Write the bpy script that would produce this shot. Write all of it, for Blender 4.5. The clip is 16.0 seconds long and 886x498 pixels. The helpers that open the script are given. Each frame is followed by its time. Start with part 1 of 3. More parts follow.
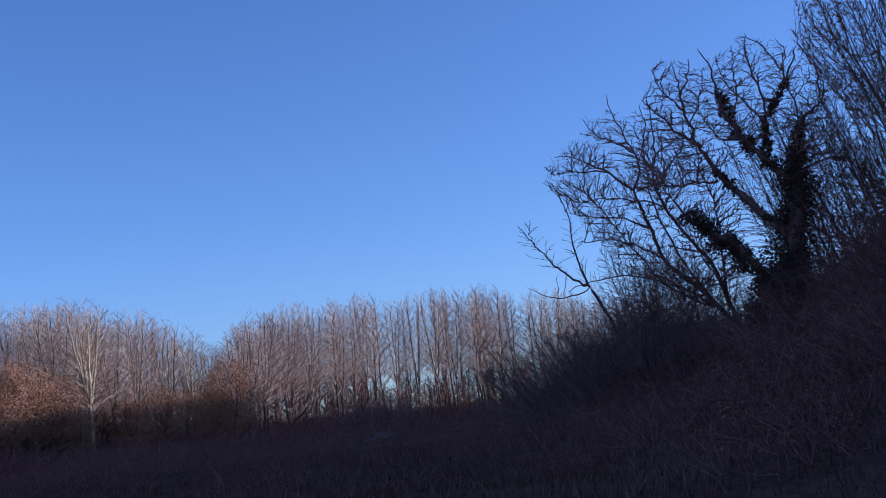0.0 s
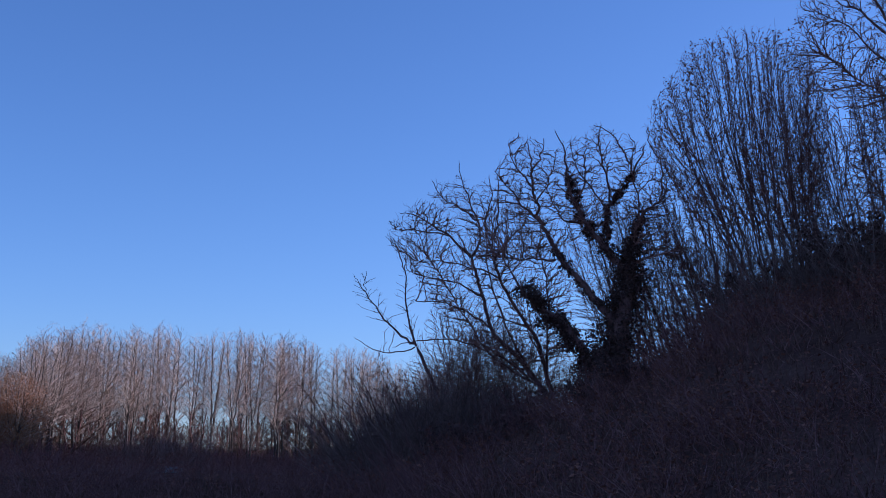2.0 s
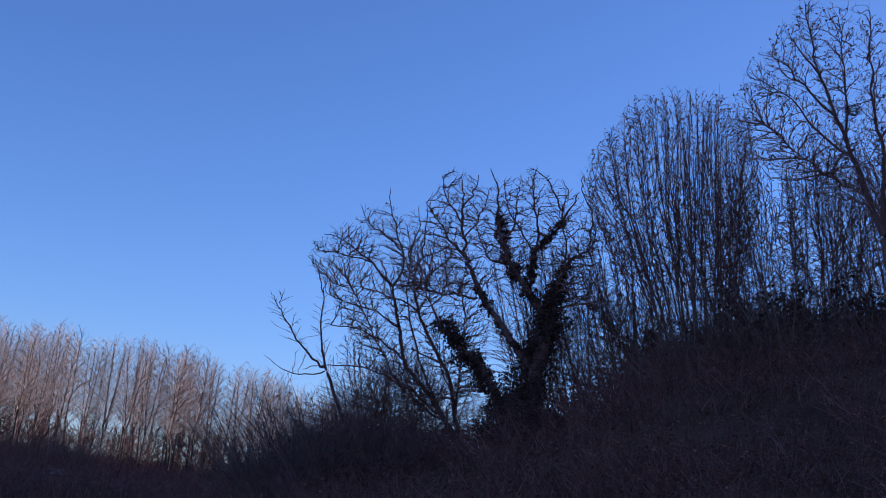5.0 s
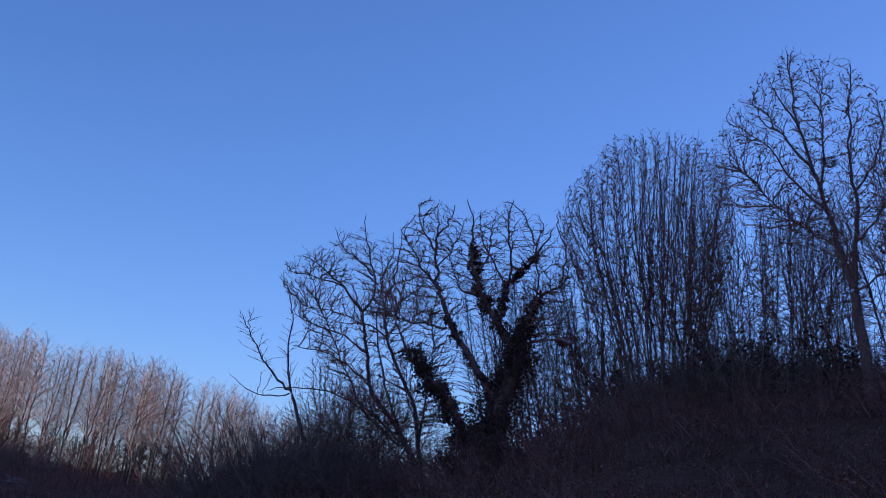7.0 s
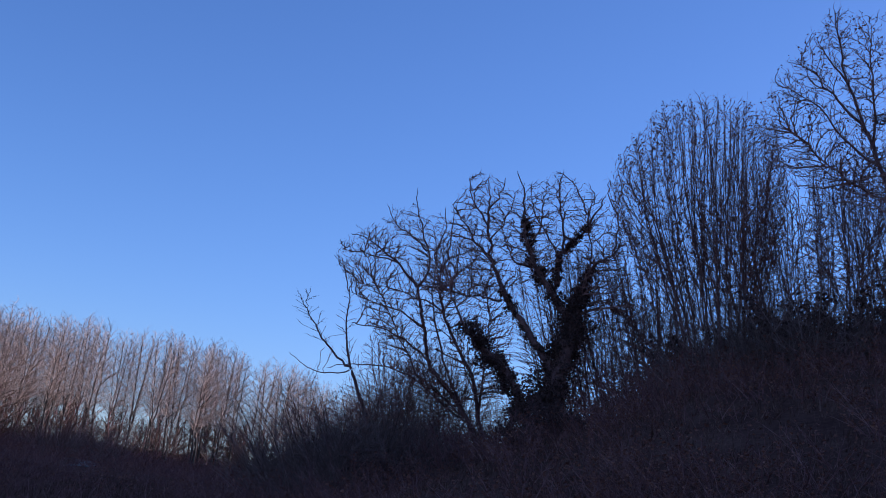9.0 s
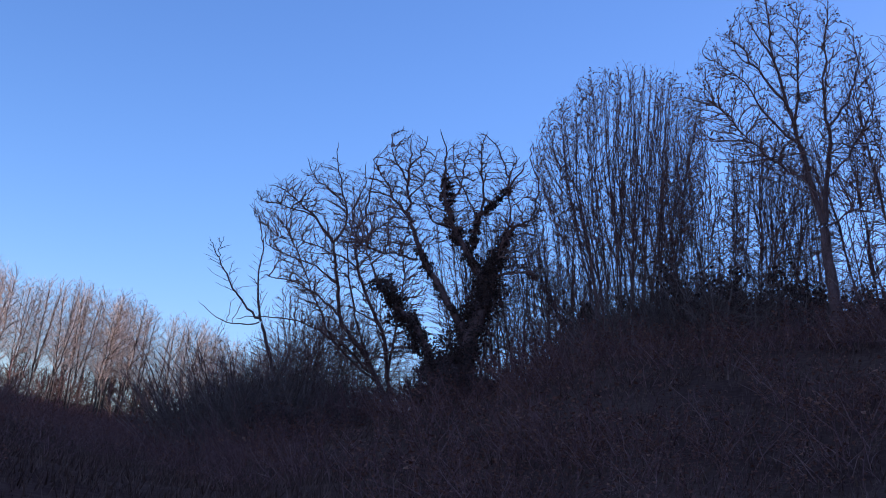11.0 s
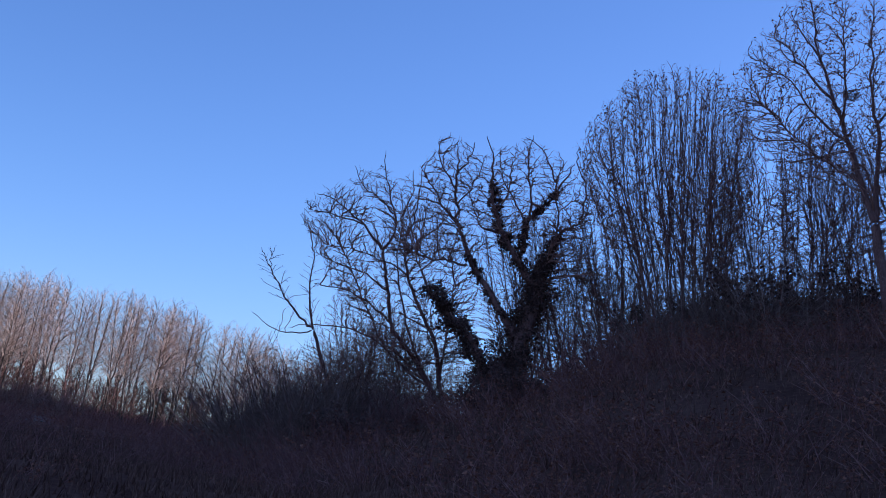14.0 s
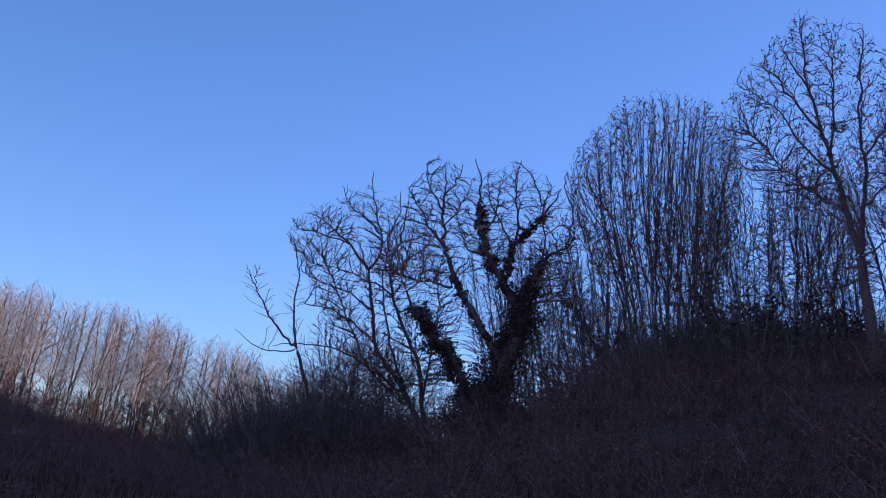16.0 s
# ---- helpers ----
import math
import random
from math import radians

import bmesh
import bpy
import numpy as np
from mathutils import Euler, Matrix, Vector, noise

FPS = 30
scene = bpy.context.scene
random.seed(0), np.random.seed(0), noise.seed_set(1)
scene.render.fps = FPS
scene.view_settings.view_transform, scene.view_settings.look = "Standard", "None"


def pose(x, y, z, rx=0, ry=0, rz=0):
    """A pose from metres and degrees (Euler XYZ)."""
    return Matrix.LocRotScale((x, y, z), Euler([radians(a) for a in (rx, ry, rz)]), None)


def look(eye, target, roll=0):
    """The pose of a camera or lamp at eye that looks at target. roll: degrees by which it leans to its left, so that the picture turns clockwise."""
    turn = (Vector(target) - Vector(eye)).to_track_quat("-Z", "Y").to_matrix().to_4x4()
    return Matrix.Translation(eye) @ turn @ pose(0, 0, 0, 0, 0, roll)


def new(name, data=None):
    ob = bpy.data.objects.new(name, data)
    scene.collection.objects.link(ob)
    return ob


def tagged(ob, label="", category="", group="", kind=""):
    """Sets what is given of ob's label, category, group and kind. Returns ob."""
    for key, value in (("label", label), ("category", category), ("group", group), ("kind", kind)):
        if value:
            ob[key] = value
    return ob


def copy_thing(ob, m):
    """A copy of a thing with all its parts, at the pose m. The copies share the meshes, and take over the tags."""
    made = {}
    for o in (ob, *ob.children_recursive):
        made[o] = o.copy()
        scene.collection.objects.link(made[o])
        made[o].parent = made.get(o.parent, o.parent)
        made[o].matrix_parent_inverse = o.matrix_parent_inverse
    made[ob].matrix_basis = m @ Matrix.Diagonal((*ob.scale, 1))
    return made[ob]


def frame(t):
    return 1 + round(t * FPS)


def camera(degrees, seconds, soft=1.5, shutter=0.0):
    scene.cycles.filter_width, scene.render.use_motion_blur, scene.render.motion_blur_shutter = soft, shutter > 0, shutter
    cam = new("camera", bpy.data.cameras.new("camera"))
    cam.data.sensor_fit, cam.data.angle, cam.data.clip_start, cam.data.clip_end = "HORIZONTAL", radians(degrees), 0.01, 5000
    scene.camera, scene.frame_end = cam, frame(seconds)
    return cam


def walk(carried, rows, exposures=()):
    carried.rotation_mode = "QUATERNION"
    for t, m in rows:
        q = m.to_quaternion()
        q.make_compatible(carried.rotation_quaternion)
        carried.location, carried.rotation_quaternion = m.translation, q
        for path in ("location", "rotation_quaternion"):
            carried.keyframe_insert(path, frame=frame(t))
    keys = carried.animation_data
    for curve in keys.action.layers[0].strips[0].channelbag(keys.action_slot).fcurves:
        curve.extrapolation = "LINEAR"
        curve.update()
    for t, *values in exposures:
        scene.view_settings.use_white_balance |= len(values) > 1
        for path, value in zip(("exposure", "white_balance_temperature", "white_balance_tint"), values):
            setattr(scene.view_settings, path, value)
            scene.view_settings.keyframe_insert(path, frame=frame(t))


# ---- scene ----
import collections

cam = camera(40.0, 16.0, soft=1.0)
# seconds, eye (x, y, z), turn (rx, ry, rz)
ROWS = [
    (0.0, -0.200, -0.361, 1.502, 98.014, 6.020, 1.500),
    (0.5, -0.362, -0.328, 1.462, 98.575, 4.193, 0.809),
    (1.0, -0.433, -0.297, 1.372, 99.696, 2.152, -1.134),
    (1.5, -0.798, -0.229, 1.236, 100.499, 1.206, -6.724),
    (2.0, -1.033, -0.323, 1.209, 100.336, -1.151, -8.435),
    (2.5, -1.174, -0.440, 1.221, 100.167, -3.337, -8.032),
    (3.0, -1.227, -0.450, 1.224, 100.111, -3.847, -8.836),
    (3.5, -1.212, -0.253, 1.222, 100.618, -3.858, -9.628),
    (4.0, -1.188, 0.068, 1.143, 101.530, -4.619, -11.189),
    (4.5, -1.178, 0.226, 1.126, 101.851, -4.514, -12.326),
    (5.0, -1.178, 0.317, 1.148, 102.296, -6.656, -13.544),
    (7.5, -1.110, 0.377, 1.322, 103.817, -9.439, -15.442),
    (8.0, -1.132, 0.348, 1.268, 103.726, -9.374, -15.408),
    (8.5, -1.161, 0.296, 1.244, 103.301, -8.846, -15.197),
    (8.7, -1.164, 0.048, 1.243, 102.537, -7.872, -12.445),
    (10.8, -1.114, 0.460, 1.043, 100.645, -8.938, -15.603),
    (11.0, -0.984, 0.546, 1.010, 101.215, -10.152, -16.923),
    (11.5, -0.919, 0.641, 0.978, 101.844, -11.405, -18.556),
    (12.0, -1.035, 0.374, 0.957, 100.917, -10.328, -15.641),
    (12.5, -1.072, 0.302, 0.922, 100.509, -9.121, -14.961),
    (13.0, -1.103, 0.243, 0.923, 100.341, -8.952, -14.375),
    (13.5, -1.150, 0.243, 0.954, 100.628, -9.054, -14.230),
    (14.0, -1.149, 0.282, 0.996, 101.004, -9.403, -14.506),
    (14.5, -1.157, 0.263, 1.034, 101.337, -9.609, -14.617),
    (15.0, -1.163, 0.274, 1.067, 101.500, -9.882, -14.627),
    (15.5, -1.157, 0.340, 1.098, 101.803, -10.166, -15.095),
    (16.0, -1.155, 0.355, 1.121, 102.036, -10.477, -15.415),
]
EXPOSURES = [(0.0, 0.22, 4800, 25), (5.0, 0.24, 4850, 27), (8.5, 0.24, 4850, 27), (11.0, 0.64, 5050, 24), (16.0, 0.48, 4950, 26)]
walk(cam, [(t, pose(x, y, z, rx, ry, rz)) for t, x, y, z, rx, ry, rz in ROWS], EXPOSURES)

# ---- light: low winter sun behind the unseen ridge, clear sky ----
SUN_BEARING, SUN_HEIGHT = 80.0, 14.0
world = bpy.data.worlds.new("clear_sky")
scene.world = world
world.use_nodes = True
wn = world.node_tree.nodes
sky = wn.new("ShaderNodeTexSky")
sky.sky_type = 'NISHITA'
sky.sun_disc = False
sky.sun_elevation = radians(SUN_HEIGHT)
sky.sun_rotation = radians(SUN_BEARING)
sky.altitude = 1200.0
sky.air_density, sky.dust_density, sky.ozone_density = 1.0, 1.5, 2.8
wn["Background"].inputs["Strength"].default_value = 0.12
world.node_tree.links.new(sky.outputs[0], wn["Background"].inputs["Color"])
sun_data = bpy.data.lights.new("sun", 'SUN')
sun_data.energy, sun_data.angle, sun_data.color = 5.0, radians(0.5), (1.0, 0.86, 0.70)
sun = new("sun", sun_data)
SB, SH = radians(SUN_BEARING), radians(SUN_HEIGHT)
SUN_FROM = Vector((math.sin(SB) * math.cos(SH), math.cos(SB) * math.cos(SH), math.sin(SH)))
sun.matrix_world = look(SUN_FROM * 300, (0, 0, 0))


# ---- materials ----
def material(name, stops, scale, rough=0.9, bump=0.3, fine=None, island=0.0, stretch=(1, 1, 1), gloss=0.1):
    """Two scales of noise over a colour ramp, with relief; island: lightness varied piece by piece."""
    m = bpy.data.materials.new(name)
    m.use_nodes = True
    n, l = m.node_tree.nodes, m.node_tree.links
    bsdf = n["Principled BSDF"]
    bsdf.inputs["Roughness"].default_value = rough
    bsdf.inputs["Specular IOR Level"].default_value = gloss
    co = n.new("ShaderNodeTexCoord")
    mp = n.new("ShaderNodeMapping")
    mp.inputs["Scale"].default_value = stretch
    l.new(co.outputs["Object"], mp.inputs["Vector"])
    big, small = n.new("ShaderNodeTexNoise"), n.new("ShaderNodeTexNoise")
    big.inputs["Scale"].default_value, small.inputs["Scale"].default_value = scale, fine or scale * 9
    big.inputs["Detail"].default_value, small.inputs["Detail"].default_value = 3, 4
    l.new(mp.outputs[0], big.inputs["Vector"]), l.new(mp.outputs[0], small.inputs["Vector"])
    mixer = n.new("ShaderNodeMath")
    mixer.operation = 'MULTIPLY_ADD'
    mixer.inputs[1].default_value = 0.5
    half = n.new("ShaderNodeMath")
    half.operation = 'MULTIPLY'
    half.inputs[1].default_value = 0.5
    l.new(small.outputs["Fac"], half.inputs[0])
    l.new(big.outputs["Fac"], mixer.inputs[0]), l.new(half.outputs[0], mixer.inputs[2])
    value = mixer.outputs[0]
    if island:
        geo = n.new("ShaderNodeNewGeometry")
        add = n.new("ShaderNodeMath")
        add.operation = 'MULTIPLY_ADD'
        add.inputs[1].default_value = island
        l.new(geo.outputs["Random Per Island"], add.inputs[0])
        sub = n.new("ShaderNodeMath")
        sub.operation = 'SUBTRACT'
        sub.inputs[1].default_value = island / 2
        l.new(value, sub.inputs[0]), l.new(sub.outputs[0], add.inputs[2])
        value = add.outputs[0]
    ramp = n.new("ShaderNodeValToRGB")
    while len(ramp.color_ramp.elements) < len(stops):
        ramp.color_ramp.elements.new(0.5)
    for e, (at_, c) in zip(ramp.color_ramp.elements, stops):
        e.position, e.color = at_, (*c, 1)
    l.new(value, ramp.inputs[0]), l.new(ramp.outputs[0], bsdf.inputs["Base Color"])
    if bump:
        b = n.new("ShaderNodeBump")
        b.inputs["Strength"].default_value, b.inputs["Distance"].default_value = bump, 0.03
        l.new(small.outputs["Fac"], b.inputs["Height"]), l.new(b.outputs[0], bsdf.inputs["Normal"])
    return m


BARK = material("dark_bark", [(0.3, (0.113, 0.056, 0.046)), (0.55, (0.234, 0.12, 0.098)), (0.75, (0.369, 0.2, 0.165))], 2.0, stretch=(3, 3, 0.6))
TWIG = material("grey_brown_twigs", [(0.3, (0.22, 0.102, 0.08)), (0.6, (0.389, 0.194, 0.147)), (0.8, (0.541, 0.29, 0.227))], 1.2, bump=0.1, island=0.3)
PALE_BARK = material("pale_plane_bark", [(0.3, (0.22, 0.19, 0.10)), (0.5, (0.42, 0.37, 0.23)), (0.7, (0.58, 0.53, 0.38))], 1.6, stretch=(2, 2, 0.7))
FAR_BARK = material("grey_poplar_bark", [(0.3, (0.056, 0.044, 0.036)), (0.55, (0.12, 0.1, 0.08)), (0.75, (0.208, 0.176, 0.144))], 1.0, stretch=(3, 3, 0.5))
FAR_TWIG = material("warm_grey_twigs", [(0.25, (0.285, 0.196, 0.135)), (0.5, (0.475, 0.35, 0.252)), (0.8, (0.63, 0.49, 0.375))], 0.6, bump=0.1, island=0.35)
IVY = material("ivy_leaves", [(0.25, (0.07, 0.037, 0.03)), (0.55, (0.124, 0.065, 0.051)), (0.8, (0.202, 0.106, 0.083))], 3.0, rough=0.65, bump=0.0, island=0.4, gloss=0.2)
DRY_LEAF = material("dry_brown_leaves", [(0.2, (0.116, 0.044, 0.031)), (0.55, (0.247, 0.098, 0.065)), (0.8, (0.386, 0.172, 0.108)), (0.88, (0.483, 0.374, 0.286))], 3.0, bump=0.0, island=0.4)
RUSSET = material("russet_leaves", [(0.25, (0.24, 0.11, 0.05)), (0.5, (0.40, 0.20, 0.10)), (0.8, (0.54, 0.32, 0.18))], 0.8, bump=0.0, island=0.4)
LITTER = material("leaf_litter", [(0.3, (0.063, 0.03, 0.023)), (0.5, (0.116, 0.058, 0.043)), (0.72, (0.198, 0.107, 0.074))], 0.35, fine=7.0, bump=0.6, gloss=0.0)
TRACK = material("pale_gravel_track", [(0.3, (0.10, 0.088, 0.075)), (0.55, (0.17, 0.15, 0.13)), (0.75, (0.25, 0.22, 0.19))], 0.8, fine=14.0, bump=0.4)
BRAMBLE = material("bramble_stems", [(0.3, (0.126, 0.055, 0.048)), (0.6, (0.255, 0.116, 0.099)), (0.8, (0.38, 0.198, 0.161))], 1.5, bump=0.1, island=0.4)
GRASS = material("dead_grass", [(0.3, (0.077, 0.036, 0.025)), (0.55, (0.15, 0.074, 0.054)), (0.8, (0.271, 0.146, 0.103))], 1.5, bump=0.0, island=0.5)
BRUSH = material("grey_brown_brushwood", [(0.3, (0.14, 0.085, 0.068)), (0.6, (0.25, 0.15, 0.12)), (0.8, (0.35, 0.225, 0.185))], 1.2, bump=0.1, island=0.4)
UNDERWOOD = material("brown_underwood", [(0.3, (0.10, 0.06, 0.042)), (0.6, (0.20, 0.125, 0.085)), (0.8, (0.30, 0.20, 0.14))], 0.8, bump=0.1, island=0.4)


# ---- mesh helpers ----
def mesh_of(name, verts, faces, mat, smooth=False):
    me = bpy.data.meshes.new(name)
    me.from_pydata(verts, [], faces)
    me.materials.append(mat)
    if smooth:
        me.polygons.foreach_set("use_smooth", [True] * len(me.polygons))
    me.update()
    return me


def part_of(name, verts, faces, mat, parent, label="", smooth=False):
    ob = new(name, mesh_of(name, verts, faces, mat, smooth))
    ob.parent = parent
    if label:
        tagged(ob, label)
    return ob


def tubes(lines, sides):
    """Tapered tubes along lines, each a pair (points, radii)."""
    verts, faces = [], []
    ring = [(math.cos(2 * math.pi * k / sides), math.sin(2 * math.pi * k / sides)) for k in range(sides)]
    for pts, radii in lines:
        base, count = len(verts), len(pts)
        d = (pts[-1] - pts[0])
        ref = Vector((0, 0, 1)) if abs(d.z) < 0.8 * d.length else Vector((1, 0, 0))
        for k in range(count):
            d = pts[min(k + 1, count - 1)] - pts[max(k - 1, 0)]
            a = d.cross(ref).normalized()
            b = d.cross(a).normalized()
            p, r = pts[k], radii[k]
            if k == count - 1:
                verts.append(p[:])
            else:
                verts.extend((p + a * (r * c) + b * (r * s))[:] for c, s in ring)
        for k in range(count - 2):
            o = base + k * sides
            for s in range(sides):
                s2 = (s + 1) % sides
                faces.append((o + s, o + s2, o + sides + s2, o + sides + s))
        o, tip = base + (count - 2) * sides, base + (count - 1) * sides
        for s in range(sides):
            faces.append((o + s, o + (s + 1) % sides, tip))
    return verts, faces


def leaves(spots, size, rng, droop=0.3):
    """Folded leaves of two triangles' width each at the spots."""
    verts, faces = [], []
    for p in spots:
        s = size * rng.uniform(0.6, 1.35)
        a = Vector((rng.gauss(0, 1), rng.gauss(0, 1), rng.gauss(-droop, 1))).normalized()
        b = a.cross(Vector((rng.gauss(0, 1), rng.gauss(0, 1), rng.gauss(0, 1)))).normalized()
        c = a.cross(b) * 0.25
        o = len(verts)
        for q in (p, p + a * (0.5 * s) + b * (0.38 * s) + c * s, p + a * s, p + a * (0.5 * s) - b * (0.38 * s) + c * s):
            verts.append(q[:])
        faces += [(o, o + 1, o + 2), (o, o + 2, o + 3)]
    return verts, faces


def smooth_line(points, r0, r1, rng, steps=4, wobble=0.04):
    """A wandering line through control points, tapered from r0 to r1."""
    pts, n = [], len(points)
    for k in range(n - 1):
        p0, p1, p2, p3 = points[max(k - 1, 0)], points[k], points[k + 1], points[min(k + 2, n - 1)]
        for j in range(steps):
            t = j / steps
            q = 0.5 * ((2 * p1) + (p2 - p0) * t + (2 * p0 - 5 * p1 + 4 * p2 - p3) * t * t + (3 * p1 - p0 - 3 * p2 + p3) * t ** 3)
            pts.append(q + Vector((rng.gauss(0, wobble), rng.gauss(0, wobble), rng.gauss(0, wobble))) * (1 if pts else 0))
    pts.append(points[-1].copy())
    m = len(pts) - 1
    return pts, [r0 + (r1 - r0) * (k / m) ** 0.8 for k in range(m + 1)]


def shoot(rng, start, way, length, radius, segments, crook, rise):
    """A branch that wanders by crook and turns upwards by rise."""
    pts, d, p = [start.copy()], way.normalized(), start.copy()
    for _ in range(segments):
        d = (d + Vector((rng.gauss(0, crook), rng.gauss(0, crook), rng.gauss(0, crook) + rise))).normalized()
        p = p + d * (length / segments)
        pts.append(p.copy())
    return pts, [radius * (1 - 0.75 * k / segments) for k in range(segments + 1)]


def side_way(rng, d, low, high):
    """A way that leaves d by an angle between low and high degrees."""
    axis = d.cross(Vector((rng.gauss(0, 1), rng.gauss(0, 1), rng.gauss(0, 1)))).normalized()
    return Matrix.Rotation(radians(rng.uniform(low, high)), 3, axis) @ d.normalized()


def sprout(rng, parents, per_metre, length, radius, angle, crook, rise, first=0.25, segments=3, shrink=0.6):
    """Side branches along the parents; they get shorter towards the tips."""
    out = []
    for pts, radii in parents:
        total = sum((b - a).length for a, b in zip(pts, pts[1:]))
        count = total * per_metre
        count = int(count) + (rng.random() < count % 1)
        for _ in range(count):
            t = first + (1 - first) * rng.random()
            k = min(int(t * (len(pts) - 1)), len(pts) - 2)
            f = t * (len(pts) - 1) - k
            at_ = pts[k].lerp(pts[k + 1], f)
            r = min(radius, 0.8 * (radii[k] + (radii[k + 1] - radii[k]) * f) + 0.001)
            out.append(shoot(rng, at_, side_way(rng, pts[k + 1] - pts[k], *angle),
                             length * rng.uniform(0.6, 1.2) * (1 - shrink * t), r, segments, crook, rise))
    return out


def spots_on(rng, lines, per_metre, spread, first=0.0):
    out = []
    for pts, _ in lines:
        for a, b in zip(pts, pts[1:]):
            count = (b - a).length * per_metre
            for _ in range(int(count) + (rng.random() < count % 1)):
                out.append(a.lerp(b, rng.random()) + Vector((rng.gauss(0, spread), rng.gauss(0, spread), rng.gauss(0, spread))))
    return out


def between(table, v):
    """The value at v on the straight lines between a table's rows."""
    for (a, h0), (b, h1) in zip(table, table[1:]):
        if a <= v <= b:
            return h0 + (h1 - h0) * (v - a) / (b - a)
    return 0.0


def grow(seed, lines, targets, step, reach, kill, crook=0.12, rise=0.04, tip=0.008, power=0.42, keep=0.5, sharp=0.45, lift=0.15, rounds=60):
    """Branches that leave the lines and fork their way to the targets: (points, radii, weight, line) each."""
    gen = np.random.default_rng(seed)
    pos, up, own, bent = [], [], [], []
    for k, pts in enumerate(lines):
        for a, b in zip(pts, pts[1:]):
            cuts = max(1, int((b - a).length / step))
            for j in range(cuts):
                pos.append(np.array(a.lerp(b, j / cuts))), up.append(-1), own.append(k), bent.append(np.array((b - a).normalized()))
        pos.append(np.array(pts[-1])), up.append(-1), own.append(k), bent.append(bent[-1])
    first = len(pos)
    aims = np.array([t[:] for t in targets], np.float32)
    near, cost, dist = np.zeros(len(aims), int), np.full(len(aims), 1e9), np.full(len(aims), 1e9)

    def refresh(start):
        """Each target looks for the node that can reach it without a sharp turn."""
        fresh, heads = np.array(pos[start:], np.float32), np.array(bent[start:], np.float32)
        for lo in range(0, len(fresh), 400):
            f, h = fresh[lo:lo + 400], heads[lo:lo + 400]
            d = np.sqrt(np.maximum((aims ** 2).sum(1)[:, None] + (f ** 2).sum(1)[None] - 2 * aims @ f.T, 1e-5))
            np.minimum(dist, d.min(1), out=dist)
            turn = (aims @ h.T - (f * h).sum(1)[None]) / d
            c = np.where(turn > sharp, d * (1.7 - 0.7 * turn), 1e9)
            k = c.argmin(1)
            best = c[np.arange(len(aims)), k]
            better = best < cost
            cost[better], near[better] = best[better], k[better] + lo + start

    refresh(0)
    ways = collections.defaultdict(list)
    for _ in range(rounds):
        live = dist > kill
        aims, near, cost, dist = aims[live], near[live], cost[live], dist[live]
        use = cost < reach
        if not use.any():
            break
        start, pull = len(pos), {}
        for k, w in zip(near[use], aims[use] - np.array(pos)[near[use]]):
            w = w / np.linalg.norm(w)
            pull[k] = pull[k] + w if k in pull else w
        for k, w in pull.items():
            w = w / (np.linalg.norm(w) + 1e-9) + keep * bent[k] + gen.normal(0, crook, 3) + (0, 0, rise)
            if w[2] < lift - 0.4:
                continue
            w[2] = max(w[2], lift)
            w /= np.linalg.norm(w)
            if len(ways[k]) > 2 or any(v @ w > 0.96 for v in ways[k]):
                continue
            ways[k].append(w)
            pos.append(pos[k] + w * step), up.append(int(k)), own.append(own[k]), bent.append(w)
        if len(pos) - start < 1 + 0.004 * len(aims):
            break
        refresh(start)
    load, heirs = np.zeros(len(pos)), collections.defaultdict(list)
    for n in range(len(pos) - 1, first - 1, -1):
        load[n] = max(1.0, load[n])
        load[up[n]] += load[n]
        heirs[up[n]].append(n)
    grown, starts = [], [n for k in range(first) for n in heirs[k]]
    while starts:
        n = starts.pop()
        line, weight = [up[n], n], load[n]
        while heirs[n]:
            rest = sorted(heirs[n], key=lambda c: -load[c])
            starts += rest[1:]
            n = rest[0]
            line.append(n)
        radii = [tip * load[k] ** power if k >= first else tip * weight ** power for k in line]
        grown.append(([Vector(pos[k]) for k in line], radii, weight, own[line[0]]))
    return grown


def fill(rng, count, outline, floor, depth, middle=0.0):
    """Points spread evenly over a crown: under its outline, over its floor, both tables of (across, up)."""
    out, lo, hi = [], outline[0][0], outline[-1][0]
    peak = max(z for _, z in outline)
    while len(out) < count:
        u, z = rng.uniform(lo, hi), rng.uniform(0, peak)
        top, low = between(outline, u), between(floor, u)
        if low < z < top * (1 - 0.09 * rng.random() ** 2):
            room = math.sqrt(max(0.08, 1 - ((z - low) / (top - low)) ** 3))
            out.append(Vector((u, middle + rng.uniform(-1, 1) * depth * room, z)))
    return out


def part_wood(root, owners, grown, heavy, name, material_heavy, material_fine, rng, spur=0.0, spur_length=0.2, spur_radius=0.007):
    """Heavy branches as pieces of the stem that they leave, the fine ones with their spurs as one crown."""
    fine = []
    for pts, radii, weight, k in grown:
        if weight >= heavy:
            part_of(name, *tubes([(pts, radii)], 5), material_heavy, owners[k])
        else:
            fine.append((pts, radii))
    if spur:
        fine += sprout(rng, fine, spur, spur_length, spur_radius, (30, 70), 0.15, 0.02, 0.05, 1, 0.2)
    tagged(part_of("crown", *tubes(fine, 3), material_fine, root), kind="stuff")
    return fine


def plant(name, place, label, category, group="", turn=0.0, scale=1.0, tip=(0, 0)):
    ob = new(name)
    ob.matrix_world = pose(*place, tip[0], tip[1], turn) @ Matrix.Diagonal((scale, scale, scale, 1))
    return tagged(ob, label, category, group)


# ---- the ground: a meadow, a wooded hill, and beyond its crest an unseen shading ridge ----
def ramp01(v, a, b):
    t = min(max((v - a) / (b - a), 0), 1)
    return t * t * (3 - 2 * t)


